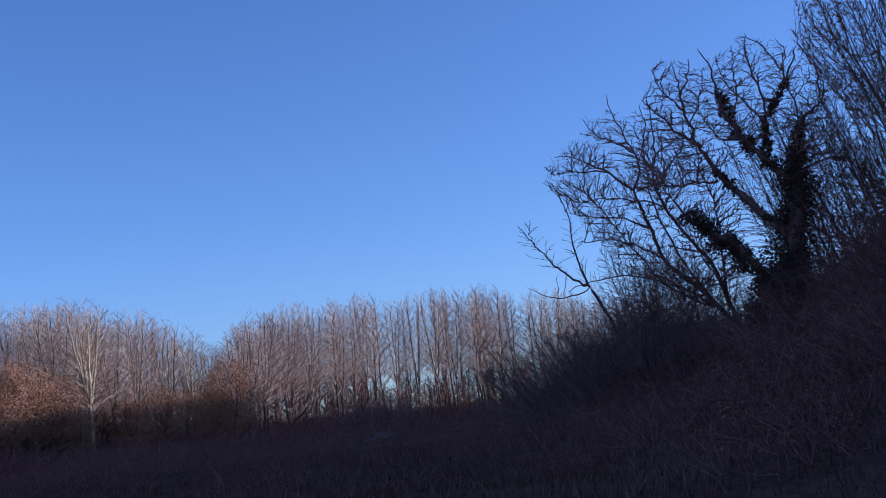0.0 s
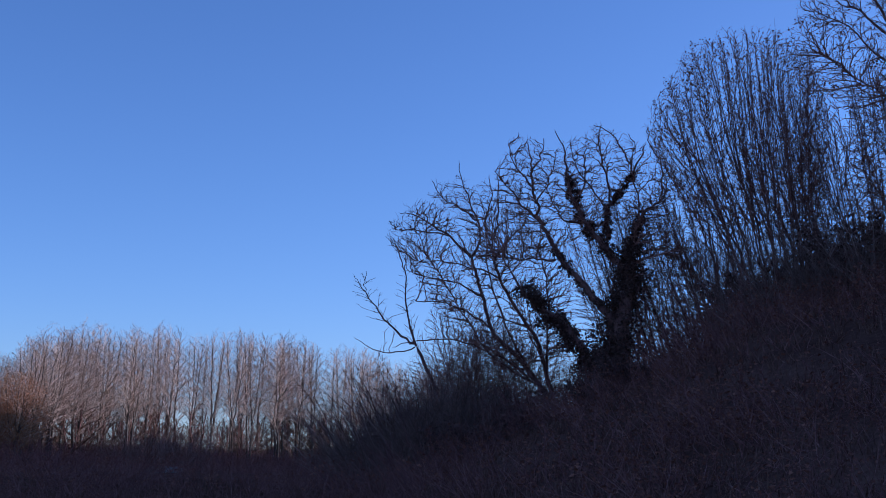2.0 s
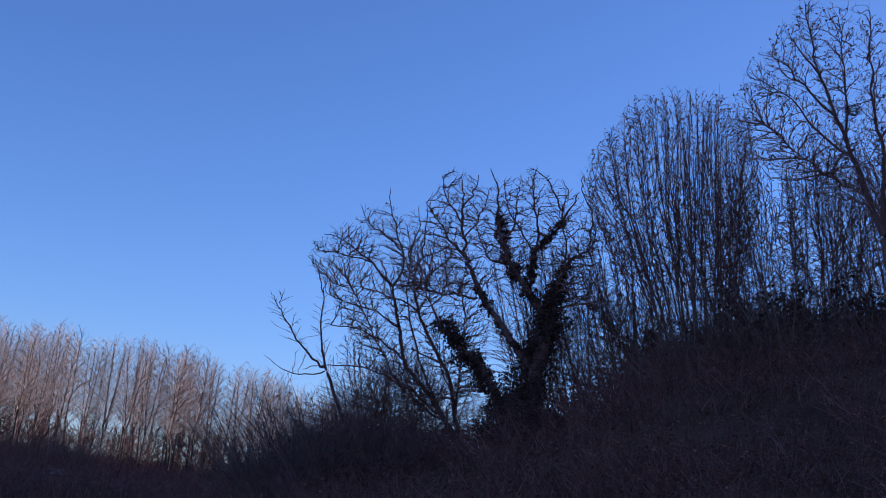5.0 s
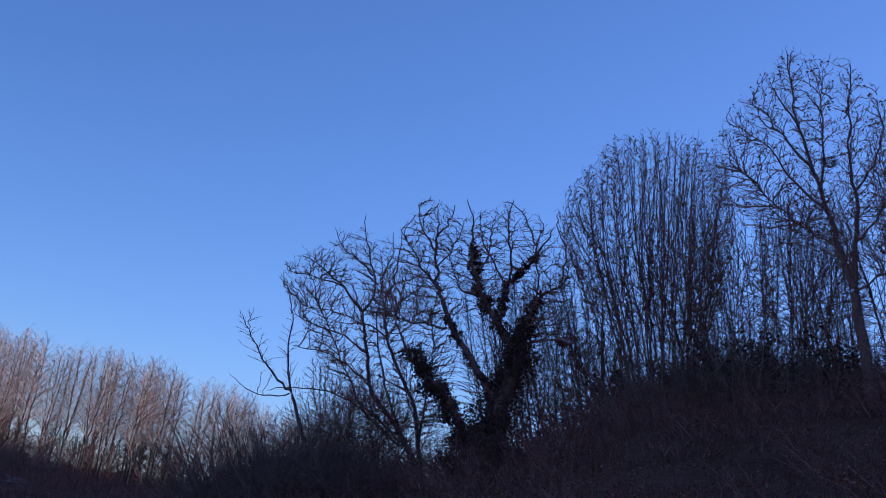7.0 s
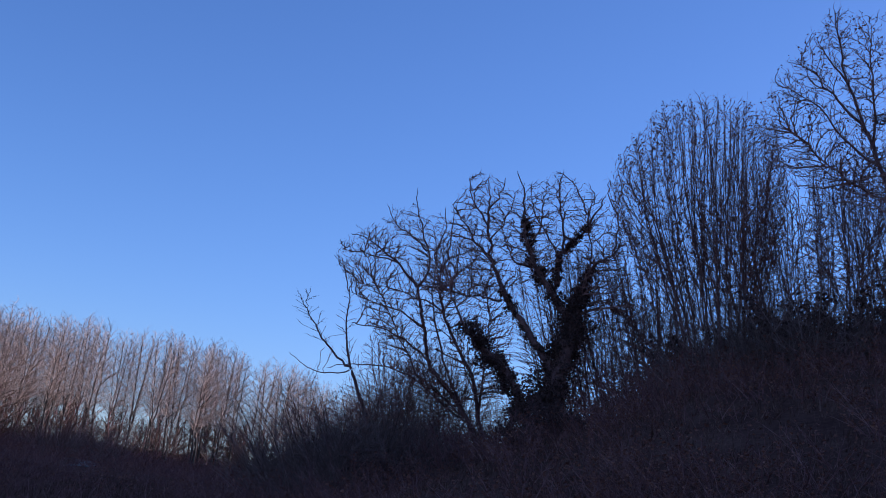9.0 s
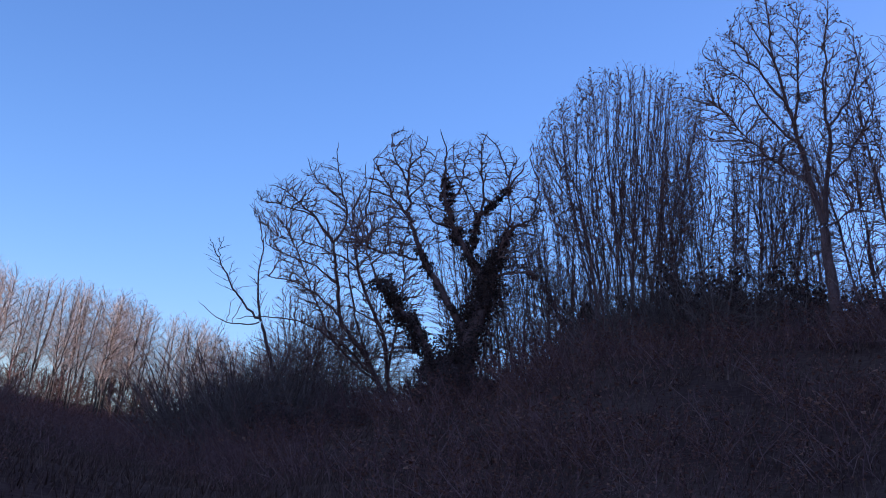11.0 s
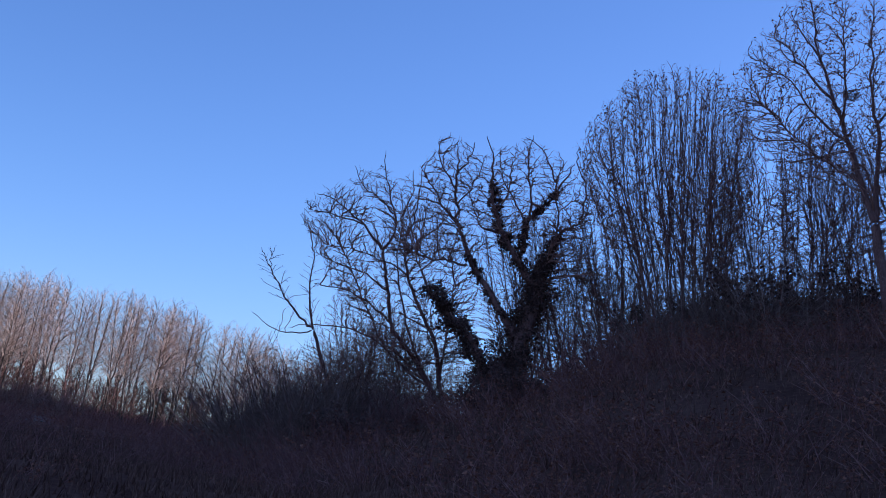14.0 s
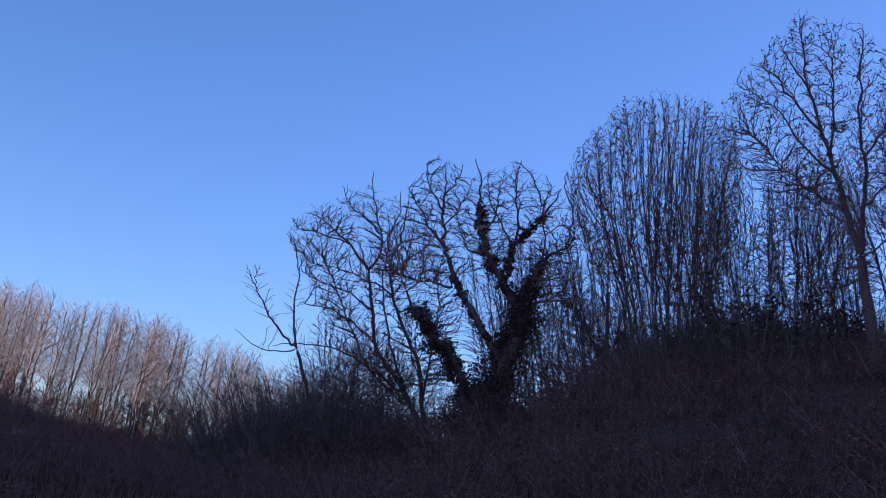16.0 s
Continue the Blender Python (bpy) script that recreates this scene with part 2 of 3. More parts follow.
CREST = [(-180, 0), (5, 0.2), (10.5, 2.0), (14, 3.1), (18, 4.2), (21.5, 5.4), (25, 6.0), (29, 6.35), (36, 7.2), (60, 12.0), (100, 13.0), (150, 6.0), (180, 0)]


WOOD_EDGE = [(-34, 118), (-21, 124), (-15, 130), (-11, 142), (-8, 165), (-5, 186), (0, 214), (5, 236), (10, 258), (22, 300)]
CREST_AT = [(-180, 43), (14, 43), (36, 36), (180, 36)]
# unseen ridge on the right: heights fitted to shade the crest and meadow
SHADE_RIDGE = [(-300, 0), (-90, 62), (40, 62), (104, 52), (134, 50.5), (151, 49.5), (174, 45), (213, 42), (241, 38), (280, 32), (500, 0)]


def ground_z(x, y):
    d, b = math.hypot(x, y), math.degrees(math.atan2(x, y))
    z = 0.008 * min(d, 170) + 0.022 * max(0, -x - 15) * ramp01(d, 60, 150)
    z += between(CREST, b) * ramp01(d, 6, between(CREST_AT, b)) * (1 - 0.75 * ramp01(d, between(CREST_AT, b) + 1, 95))
    edge = between(WOOD_EDGE, b) if -34 <= b <= 22 else 125 if b < 0 else 300
    z += 0.017 * edge * ramp01(d, edge + 24, edge + 60)
    z += between(SHADE_RIDGE, y) * math.exp(-((x - 150) / 48) ** 2)
    z += 0.25 * noise.noise(Vector((x * 0.08, y * 0.08, 0))) * min(1, d / 15) + 0.16 * noise.noise(Vector((x * 0.45, y * 0.45, 3))) * min(1, d / 10)
    return z


def build_ground():
    rings = [0.0] + [1.5 * 1.075 ** k for k in range(110)]
    rings = [r for r in rings if r < 2600] + [4200]
    sectors = 240
    verts, faces = [(0, 0, ground_z(0, 0))], []
    for r in rings[1:]:
        for s in range(sectors):
            a = 2 * math.pi * s / sectors
            x, y = r * math.sin(a), r * math.cos(a)
            verts.append((x, y, ground_z(x, y)))
    for s in range(sectors):
        faces.append((0, 1 + (s + 1) % sectors, 1 + s))
    for k in range(len(rings) - 2):
        o = 1 + k * sectors
        for s in range(sectors):
            s2 = (s + 1) % sectors
            faces.append((o + s, o + s2, o + sectors + s2, o + sectors + s))
    ob = new("ground", mesh_of("ground", verts, faces, LITTER, True))
    tagged(ob, "dark leaf litter and soil of a shaded meadow and hill", "ground", kind="structure")


build_ground()


def polar(bearing, distance, sink=0.0):
    x, y = distance * math.sin(radians(bearing)), distance * math.cos(radians(bearing))
    return (x, y, ground_z(x, y) - sink)


# ---- the trees on the hill ----
def local(points, rng, depth=0.0):
    """Control points from (across, up) in the tree's own plane, with some depth."""
    out, v = [], 0.0
    for k, (u, z) in enumerate(points):
        out.append(Vector((u, v, z)))
        v += rng.gauss(0, 0.12) + depth
    return out


def specimen(name, place, turn, trunk, limbs, outline, floor, label, category, seed, ivy=(), leafy=0.0, count=2500, depth=1.6, step=0.15, kill=0.175, crook=0.2, spur=4.0, tip=0.0085, heavy=7, loose=0.0):
    """A tree whose trunk and limbs follow given lines; finer wood grows from them into its crown."""
    rng = random.Random(seed)
    root = plant(name, place, label, category, "", turn)
    lines, owners = [], []
    for r0, r1, pts in trunk:
        lines.append(smooth_line(local(pts, rng), r0, r1, rng, 5, 0.015))
        owners.append(part_of("trunk", *tubes([lines[-1]], 10), BARK, root, smooth=True))
    for r0, r1, away, pts in limbs:
        lines.append(smooth_line(local(pts, rng, away), r0, r1, rng, 4, 0.03))
        owners.append(part_of("limb", *tubes([lines[-1]], 7), BARK, root, smooth=True))
    seeds = [pts[len(pts) // 3:] for pts, _ in lines]
    aims = fill(rng, count, outline, floor, depth)
    fine = part_wood(root, owners, grow(seed, seeds, aims, step, 2.0, kill, crook, 0.14, tip, 0.42, 0.25, 0.25, loose), heavy, "branch", TWIG, TWIG, rng, spur, 0.3, tip * 0.9)
    if ivy:
        spots = []
        for pts, spread, density in ivy:
            near = [min((p for wood, _ in lines for p in wood), key=lambda p: (p.x - u) ** 2 + (p.z - z) ** 2) for u, z in pts]
            line = smooth_line([Vector((u, p.y, z)) for (u, z), p in zip(pts, near)], 1, 1, rng, 4, 0.02)
            for lump in spots_on(rng, [line], 10, spread * 0.4):
                size = spread * rng.uniform(0.5, 1.1)
                for _ in range(int(density * size)):
                    v = Vector((rng.gauss(0, 1), rng.gauss(0, 1), rng.gauss(0, 1))).normalized()
                    spots.append(lump + v * size * rng.uniform(0.4, 1.0))
        tagged(part_of("ivy", *leaves(spots, 0.10, rng), IVY, root, "dark evergreen ivy leaves"), kind="stuff")
    if leafy:
        spots = spots_on(rng, fine, leafy, 0.03)
        for pts, _ in rng.sample(fine, 60):
            spots += [pts[-1] + Vector((rng.gauss(0, 0.07), rng.gauss(0, 0.07), rng.gauss(0, 0.07))) for _ in range(rng.randrange(4, 16))]
        tagged(part_of("leaves", *leaves(spots, 0.07, rng), DRY_LEAF, root, "few dry brown leaves"), kind="stuff")
    return root


specimen("ivy_clad_tree", (11.25, 40.32, 3.00), -17.0,
    [(0.42, 0.2, [(0.18, 0.60), (-0.00, 1.71), (-0.15, 2.64), (-0.00, 3.83), (0.19, 4.84), (0.22, 5.83)])],
    [(0.16, 0.012, 0.05, [(-0.35, 3.38), (-0.75, 3.90), (-1.40, 4.67), (-2.02, 5.45), (-2.48, 6.17), (-2.86, 6.91), (-3.11, 7.67), (-3.28, 8.87), (-3.38, 9.67), (-3.58, 10.36)]),
     (0.16, 0.012, -0.05, [(0.15, 5.03), (-0.30, 5.64), (-0.90, 6.34), (-1.39, 6.95), (-1.70, 7.61), (-1.93, 8.38), (-2.04, 9.28), (-2.39, 10.15)]),
     (0.1, 0.012, 0.1, [(-0.52, 6.40), (-0.58, 7.39), (-0.18, 7.96), (0.30, 8.65), (0.66, 9.53), (0.79, 9.96)]),
     (0.13, 0.012, 0.08, [(0.22, 5.83), (0.44, 6.56), (0.55, 7.08), (0.97, 7.55), (1.40, 7.92), (1.49, 8.65)]),
     (0.2, 0.03, -0.1, [(-0.63, 1.22), (-1.18, 1.89), (-1.66, 2.78), (-2.26, 3.45), (-2.93, 3.93), (-3.50, 4.42), (-3.92, 5.14)]),
     (0.05, 0.012, 0.05, [(-2.39, 5.63), (-3.03, 5.64), (-3.62, 5.63), (-4.32, 5.71)]),
     (0.05, 0.012, -0.1, [(-2.86, 6.91), (-3.57, 7.60), (-4.10, 8.32), (-4.59, 8.85)]),
     (0.045, 0.012, 0.1, [(-1.39, 6.95), (-1.99, 7.01), (-2.36, 7.40), (-2.68, 8.15)]),
     (0.05, 0.012, -0.05, [(-0.41, 7.58), (-0.60, 8.70), (-0.85, 9.68), (-0.79, 10.52)]),
     (0.04, 0.012, 0.1, [(0.30, 8.65), (0.08, 9.43), (-0.43, 10.16), (-1.10, 10.57)]),
     (0.04, 0.012, 0.1, [(-1.70, 7.61), (-1.37, 8.57), (-1.40, 9.38), (-1.29, 9.92)]),
     (0.04, 0.012, -0.1, [(-3.22, 8.26), (-3.82, 8.98), (-4.06, 9.76)]),
     (0.04, 0.012, 0.1, [(-3.28, 8.87), (-2.92, 9.54), (-2.83, 10.17)]),
     (0.035, 0.012, -0.1, [(-3.11, 7.67), (-2.56, 8.58), (-2.40, 9.42)]),
     (0.04, 0.012, 0.1, [(0.44, 6.56), (0.55, 7.68), (0.27, 8.85), (0.44, 9.69), (0.13, 10.36)]),
     (0.04, 0.012, -0.1, [(-0.58, 7.39), (-1.11, 8.21), (-1.63, 8.94), (-1.82, 9.52)]),
     (0.04, 0.012, 0.1, [(1.31, 7.89), (1.33, 9.03), (0.89, 9.97), (0.89, 10.59)])],
    [(-5.3, 6.6), (-4.7, 8.2), (-3.9, 10.3), (-3.3, 10.3), (-2.7, 9.5), (-2.1, 10.0), (-1.0, 10.5), (0.2, 10.1), (1.0, 9.7), (1.7, 8.6), (2.1, 7.0)],
    [(-5.3, 5.6), (-3.0, 5.7), (-2.0, 6.3), (-0.6, 7.0), (0.5, 6.6), (2.1, 5.0)],
    "old bare tree with thick ivy on its trunk and limbs", "tree", 11,
    ivy=[([(0.18, 0.60), (-0.00, 1.71), (-0.15, 2.64), (-0.00, 3.83), (0.19, 4.84), (0.22, 5.83)], 0.5, 420),
     ([(-0.35, 3.38), (-0.75, 3.90), (-1.40, 4.67), (-2.02, 5.45), (-2.48, 6.17)], 0.15, 280),
     ([(0.15, 5.03), (-0.30, 5.64), (-0.90, 6.34), (-1.39, 6.95), (-1.70, 7.61), (-1.93, 8.38)], 0.2, 300),
     ([(-0.52, 6.40), (-0.58, 7.39), (-0.18, 7.96), (0.30, 8.65)], 0.16, 280),
     ([(0.22, 5.83), (0.44, 6.56), (0.55, 7.08)], 0.26, 320),
     ([(-0.63, 1.22), (-1.18, 1.89), (-1.66, 2.78), (-2.26, 3.45), (-2.93, 3.93), (-3.50, 4.42)], 0.36, 420),
     ([(-0.54, 1.24), (-0.82, 1.76), (-0.66, 2.56), (-0.28, 3.20)], 0.5, 260)], count=8000, crook=0.36)
specimen("leaning_tree", (10.23, 45.78, 2.00), -13.8,
    [(0.13, 0.05, [(0.64, 0.60), (-0.14, 1.74), (-0.84, 2.68), (-1.41, 3.45), (-2.19, 4.18), (-2.62, 4.75), (-2.96, 6.01), (-3.22, 6.84), (-3.46, 7.57)]),
     (0.10, 0.04, [(0.04, 1.34), (-0.39, 2.76), (-0.79, 4.20), (-1.54, 5.38), (-2.15, 6.37), (-2.52, 7.41), (-2.61, 8.28)])],
    [(0.06, 0.012, 0.1, [(-3.46, 7.57), (-4.28, 8.43), (-5.01, 8.86), (-5.75, 9.29), (-6.45, 9.50)]),
     (0.06, 0.012, -0.1, [(-3.46, 7.57), (-3.05, 8.32), (-3.30, 9.28), (-3.75, 10.33), (-3.96, 11.44)]),
     (0.04, 0.012, 0.1, [(-3.26, 9.06), (-3.95, 9.62), (-4.56, 9.96), (-5.18, 10.87)]),
     (0.04, 0.012, -0.1, [(-4.28, 8.43), (-5.39, 8.57), (-6.38, 8.62)]),
     (0.05, 0.012, 0.1, [(-2.61, 8.28), (-2.39, 8.88), (-1.79, 9.21), (-1.21, 9.66)]),
     (0.05, 0.012, -0.1, [(-2.61, 8.28), (-2.94, 8.90), (-2.67, 9.85), (-2.76, 10.97)]),
     (0.04, 0.012, 0, [(-2.39, 8.88), (-2.39, 10.12), (-2.44, 11.03)]),
     (0.06, 0.012, -0.2, [(-1.09, 2.86), (-2.07, 3.55), (-3.00, 3.93), (-4.14, 4.28), (-5.41, 4.17), (-6.42, 3.88)]),
     (0.05, 0.012, 0.2, [(-2.62, 4.75), (-3.49, 5.37), (-4.42, 5.75), (-5.53, 5.89), (-5.96, 5.92)]),
     (0.04, 0.012, 0.2, [(-2.38, 5.23), (-1.47, 4.95), (-0.59, 4.89)]),
     (0.05, 0.012, 0.1, [(-1.13, 3.07), (-2.04, 3.34), (-2.50, 4.12), (-2.97, 4.91)]),
     (0.04, 0.012, 0.1, [(-0.39, 2.76), (-0.40, 3.83), (-0.48, 4.90), (-0.77, 5.95)]),
     (0.04, 0.012, 0.1, [(-0.72, 3.78), (-1.22, 4.78), (-1.36, 5.84)]),
     (0.045, 0.012, -0.1, [(-2.52, 7.41), (-2.04, 8.16), (-1.31, 8.96), (-1.18, 10.12)]),
     (0.045, 0.012, 0.15, [(-2.15, 6.37), (-2.82, 7.02), (-3.61, 7.21), (-4.54, 7.50), (-5.63, 7.52)]),
     (0.045, 0.012, -0.15, [(-2.96, 6.01), (-3.91, 6.50), (-5.04, 6.74), (-6.07, 7.00)]),
     (0.05, 0.012, 0.1, [(-0.39, 2.76), (-0.45, 4.69), (-0.43, 6.45), (-0.80, 7.93), (-1.31, 8.96)]),
     (0.055, 0.012, -0.1, [(-0.95, 2.67), (-2.39, 3.50), (-3.53, 5.03), (-4.48, 6.62), (-5.21, 7.60)]),
     (0.055, 0.012, 0.1, [(-0.80, 2.69), (-1.85, 4.45), (-2.49, 6.09), (-2.85, 7.57), (-2.87, 9.13), (-3.28, 10.42)])],
    [(-6.8, 8.5), (-6.3, 9.3), (-5.6, 9.9), (-4.6, 10.7), (-4.1, 11.0), (-3.4, 10.7), (-2.9, 10.7), (-2.0, 10.0), (-1.0, 9.2), (0.6, 7.2)],
    [(-6.8, 8.1), (-6.0, 7.3), (-5.2, 6.0), (-4.4, 4.6), (-2.5, 3.4), (0.6, 3.6)],
    "slender bare tree leaning over scrub with arching dark stems", "tree", 12,
    count=11000, depth=2.0, crook=0.3)
specimen("bare_sapling", (5.56, 45.67, 1.00), -8.0,
    [(0.09, 0.06, [(0.60, 0.45), (0.20, 2.40), (-0.30, 3.70), (-0.90, 4.90)])],
    [(0.055, 0.010, 0.05, [(-0.90, 4.90), (-1.43, 5.28), (-2.07, 5.81), (-2.50, 6.38), (-3.02, 7.04), (-3.44, 7.73)]),
     (0.050, 0.010, -0.05, [(-0.90, 4.90), (-1.20, 5.80), (-1.34, 6.81), (-1.36, 7.68), (-1.36, 8.46)]),
     (0.020, 0.008, 0.05, [(-2.85, 6.85), (-2.95, 7.40), (-2.86, 7.84)]),
     (0.030, 0.008, 0.1, [(-0.95, 4.85), (-1.90, 4.62), (-2.72, 4.84), (-3.33, 5.26)])],
    [(-3.6, 7.2), (-3.4, 7.9), (-2.6, 7.6), (-2.0, 6.8), (-1.7, 8.4), (-1.0, 8.5), (-0.7, 6.8)],
    [(-3.6, 6.8), (-3.2, 6.2), (-2.4, 5.4), (-1.4, 5.1), (-0.7, 4.8)],
    "thin bare sapling with upturned twigs", "tree", 13, count=330, depth=0.5, step=0.16, kill=0.22, spur=1.0, heavy=9, loose=0.3)
specimen("tall_tree", (17.95, 29.51, 6.50), -33.3,
    [(0.19, 0.13, [(0.35, 0.10), (0.04, 1.53), (-0.28, 2.77), (-0.48, 3.60)])],
    [(0.105, 0.010, 0.04, [(-0.48, 3.60), (-0.92, 4.68), (-1.37, 5.83), (-1.86, 7.00), (-2.40, 8.38), (-2.73, 9.62), (-3.00, 10.85)]),
     (0.10, 0.010, -0.04, [(-0.46, 3.60), (-0.50, 4.60), (-0.58, 5.90), (-0.85, 7.05), (-1.05, 8.79), (-1.12, 10.30)]),
     (0.05, 0.010, 0.1, [(-1.37, 5.83), (-2.30, 6.60), (-3.20, 7.70), (-4.30, 8.60)]),
     (0.05, 0.010, 0.1, [(-1.86, 7.00), (-2.70, 7.90), (-3.40, 8.70), (-3.95, 9.15)]),
     (0.045, 0.010, -0.1, [(-1.60, 6.40), (-1.65, 7.60), (-1.80, 8.90), (-1.95, 10.20)]),
     (0.045, 0.010, -0.1, [(-0.70, 6.40), (-0.25, 7.30), (-0.10, 8.40), (-0.30, 9.40)]),
     (0.04, 0.010, 0.1, [(-2.40, 8.38), (-3.00, 9.20), (-3.45, 10.00)]),
     (0.04, 0.010, -0.1, [(-0.52, 5.00), (0.05, 5.90), (0.40, 6.80), (0.45, 7.60)]),
     (0.04, 0.010, 0.1, [(-0.92, 4.68), (-1.80, 5.20), (-2.80, 5.90), (-3.90, 6.90)]),
     (0.035, 0.010, 0.1, [(-0.40, 3.50), (0.20, 4.10), (0.70, 4.20), (1.20, 4.60)])],
    [(-4.8, 7.2), (-4.5, 8.7), (-4.0, 9.3), (-3.5, 10.1), (-3.0, 11.0), (-2.2, 10.6), (-1.1, 10.5), (-0.3, 9.7), (0.3, 8.6), (0.9, 7.0)],
    [(-4.8, 6.2), (-3.0, 5.0), (-1.0, 4.6), (0.9, 4.2)],
    "tall forked tree with dark trunk and sparse small dry leaves", "tree", 14,
    leafy=0.9, count=8000, depth=1.7, crook=0.2, step=0.14, kill=0.17, spur=3.5, tip=0.0072, loose=0.0)



def nest(place):
    """An old nest: a bowl of tangled sticks lodged in a fork."""
    rng = random.Random(61)
    sticks = []
    for _ in range(100):
        a, z = rng.uniform(0, 2 * math.pi), rng.uniform(-0.13, 0.11)
        r = 0.2 * math.sqrt(max(0.1, 1 - (z / 0.24) ** 2)) * rng.uniform(0.7, 1.05)
        at_ = Vector((r * math.cos(a), r * math.sin(a), z))
        way = Vector((-math.sin(a), math.cos(a), rng.gauss(0, 0.35))).normalized() + Vector((rng.gauss(0, 0.3), rng.gauss(0, 0.3), 0))
        sticks.append(([at_ - way * 0.14, at_ + way * 0.02, at_ + way * 0.16], [0.007, 0.008, 0.004]))
    root = plant("bird_nest", place, "old nest of dark sticks in the fork of the tall tree", "nest")
    tagged(part_of("sticks", *tubes(sticks, 3), BARK, root), kind="stuff")


nest((16.76, 30.35, 13.82))


def coppice(name, seed, stems, foot, middle, head, outline, floor, label, place, turn=0.0, group="", leafy=0.0, thick=0.05, count=1500, depth=1.5, step=0.17, kill=0.25, spur=1.5, tip=0.0065, heavy=10, forks=3):
    """Many steep stems from one stool that fan into a domed crown; foot, middle, head: (centre, half width) across."""
    rng = random.Random(seed)
    root = plant(name, place, label, "tree", group, turn)
    lines, owners, peak = [], [], max(z for _, z in outline)
    for k in range(stems):
        u = (k + 0.5) / stems * 2 - 1 + rng.uniform(-0.5, 0.5) / stems
        v = rng.uniform(-1, 1) * math.sqrt(max(0.1, 1 - u * u))
        top = head[0] + head[1] * u * 0.93
        z = between(outline, top) * rng.uniform(0.80, 0.95)
        pts = [Vector((foot[0] + foot[1] * u, foot[1] * v, -0.3)),
               Vector((foot[0] * 0.6 + middle[0] * 0.4 + (foot[1] * 0.6 + middle[1] * 0.4) * u + rng.gauss(0, 0.08), foot[1] * v * 1.1, peak * 0.25)),
               Vector((middle[0] + middle[1] * u + rng.gauss(0, 0.12), depth * 0.6 * v, peak * 0.55)),
               Vector((top, depth * 0.85 * v, z))]
        lines.append(smooth_line(pts, thick * rng.uniform(0.6, 1.2), 0.009, rng, 4, 0.03))
        owners.append(part_of("stem", *tubes([lines[-1]], 6), BARK, root, smooth=True))
        # boughs leave the stem steeply and fan out to the dome
        for _ in range(forks):
            n = len(lines[k * (forks + 1)][0])
            at_ = rng.randrange(int(n * 0.3), int(n * 0.7))
            start, r = lines[k * (forks + 1)][0][at_], lines[k * (forks + 1)][1][at_]
            across = min(max(top + rng.gauss(0, 0.28) * head[1], outline[0][0] + 0.1), outline[-1][0] - 0.1)
            end = Vector((across, min(max(start.y + rng.gauss(0, 0.4) * depth, -depth), depth), between(outline, across) * rng.uniform(0.82, 0.98)))
            mid = start.lerp(end, 0.45) + Vector(((end.x - start.x) * 0.12, (end.y - start.y) * 0.12, -0.1))
            lines.append(smooth_line([start, mid, end], 0.6 * r, 0.008, rng, 4, 0.03))
            owners.append(owners[k * (forks + 1)])
            part_of("bough", *tubes(lines[-1:], 5), BARK, owners[-1])
    seeds = [pts[len(pts) // 3:] for pts, _ in lines]
    grown = grow(seed, seeds, fill(rng, count, outline, floor, depth), step, 1.8, kill, 0.2, 0.15, tip, lift=0.2)
    fine = part_wood(root, owners, grown, heavy, "branch", TWIG, TWIG, rng, spur, 0.28, tip * 0.85)
    if leafy:
        tagged(part_of("leaves", *leaves(spots_on(rng, fine, leafy, 0.03), 0.065, rng), DRY_LEAF, root, "few dry brown leaves"), kind="stuff")
    return root


def leaned(place, bearing, lean, turn, scale):
    """A place on the slope, leaning downhill across the bearing."""
    way = Vector((math.sin(radians(bearing)), math.cos(radians(bearing)), 0))
    return Matrix.Translation(place) @ Matrix.Rotation(radians(-lean), 4, way) @ Matrix.Rotation(radians(turn), 4, 'Z') @ Matrix.Diagonal((scale, scale, scale, 1))


coppice("coppiced_tree", 21, 26, (-0.1, 1.0), (-1.1, 2.0), (-1.5, 2.75),
        [(-4.35, 6.6), (-4.1, 7.7), (-3.2, 9.3), (-2.3, 9.85), (-1.4, 10.0), (-0.3, 9.95), (0.8, 9.4), (1.2, 8.4), (1.4, 7.0)],
        [(-4.35, 5.9), (-3.2, 3.6), (-1.2, 3.0), (0.8, 3.2), (1.4, 4.6)],
        "large bare coppiced tree with steep dark stems and domed crown", (15.45, 36.2, ground_z(15.45, 36.2)), -23.1, leafy=1.9, thick=0.05, count=14000, depth=2.2, step=0.13, kill=0.13, heavy=9, spur=4.0, tip=0.0063, forks=4)
# thinner neighbours along the crest
THIN = "thin trees on the crest"
slim = coppice("thicket_tree", 22, 7, (0, 0.5), (0, 0.9), (0, 1.5), [(-1.6, 5.2), (-1.2, 6.4), (-0.4, 7.2), (0.5, 7.0), (1.3, 6.2), (1.6, 5.0)], [(-1.6, 3.4), (0, 2.0), (1.6, 3.4)],
               "slender bare tree with several thin dark stems", polar(20.3, 42.0), 10, THIN, 0.2, 0.04, 2000, 1.3, 0.16, 0.19, 2.2, 0.0075, 9, 2)
slim_leafy = coppice("thicket_tree", 23, 6, (0, 0.6), (0, 1.0), (0, 1.7), [(-1.8, 5.6), (-1.2, 7.2), (-0.2, 8.0), (0.6, 7.8), (1.5, 6.8), (1.8, 5.6)], [(-1.8, 3.6), (0, 2.0), (1.8, 3.6)],
                     "slender bare tree with thin stems and a few dry leaves", polar(28.3, 39.0), -15, THIN, 0.45, 0.038, 2300, 1.5, 0.16, 0.19, 2.2, 0.0075, 9, 2)
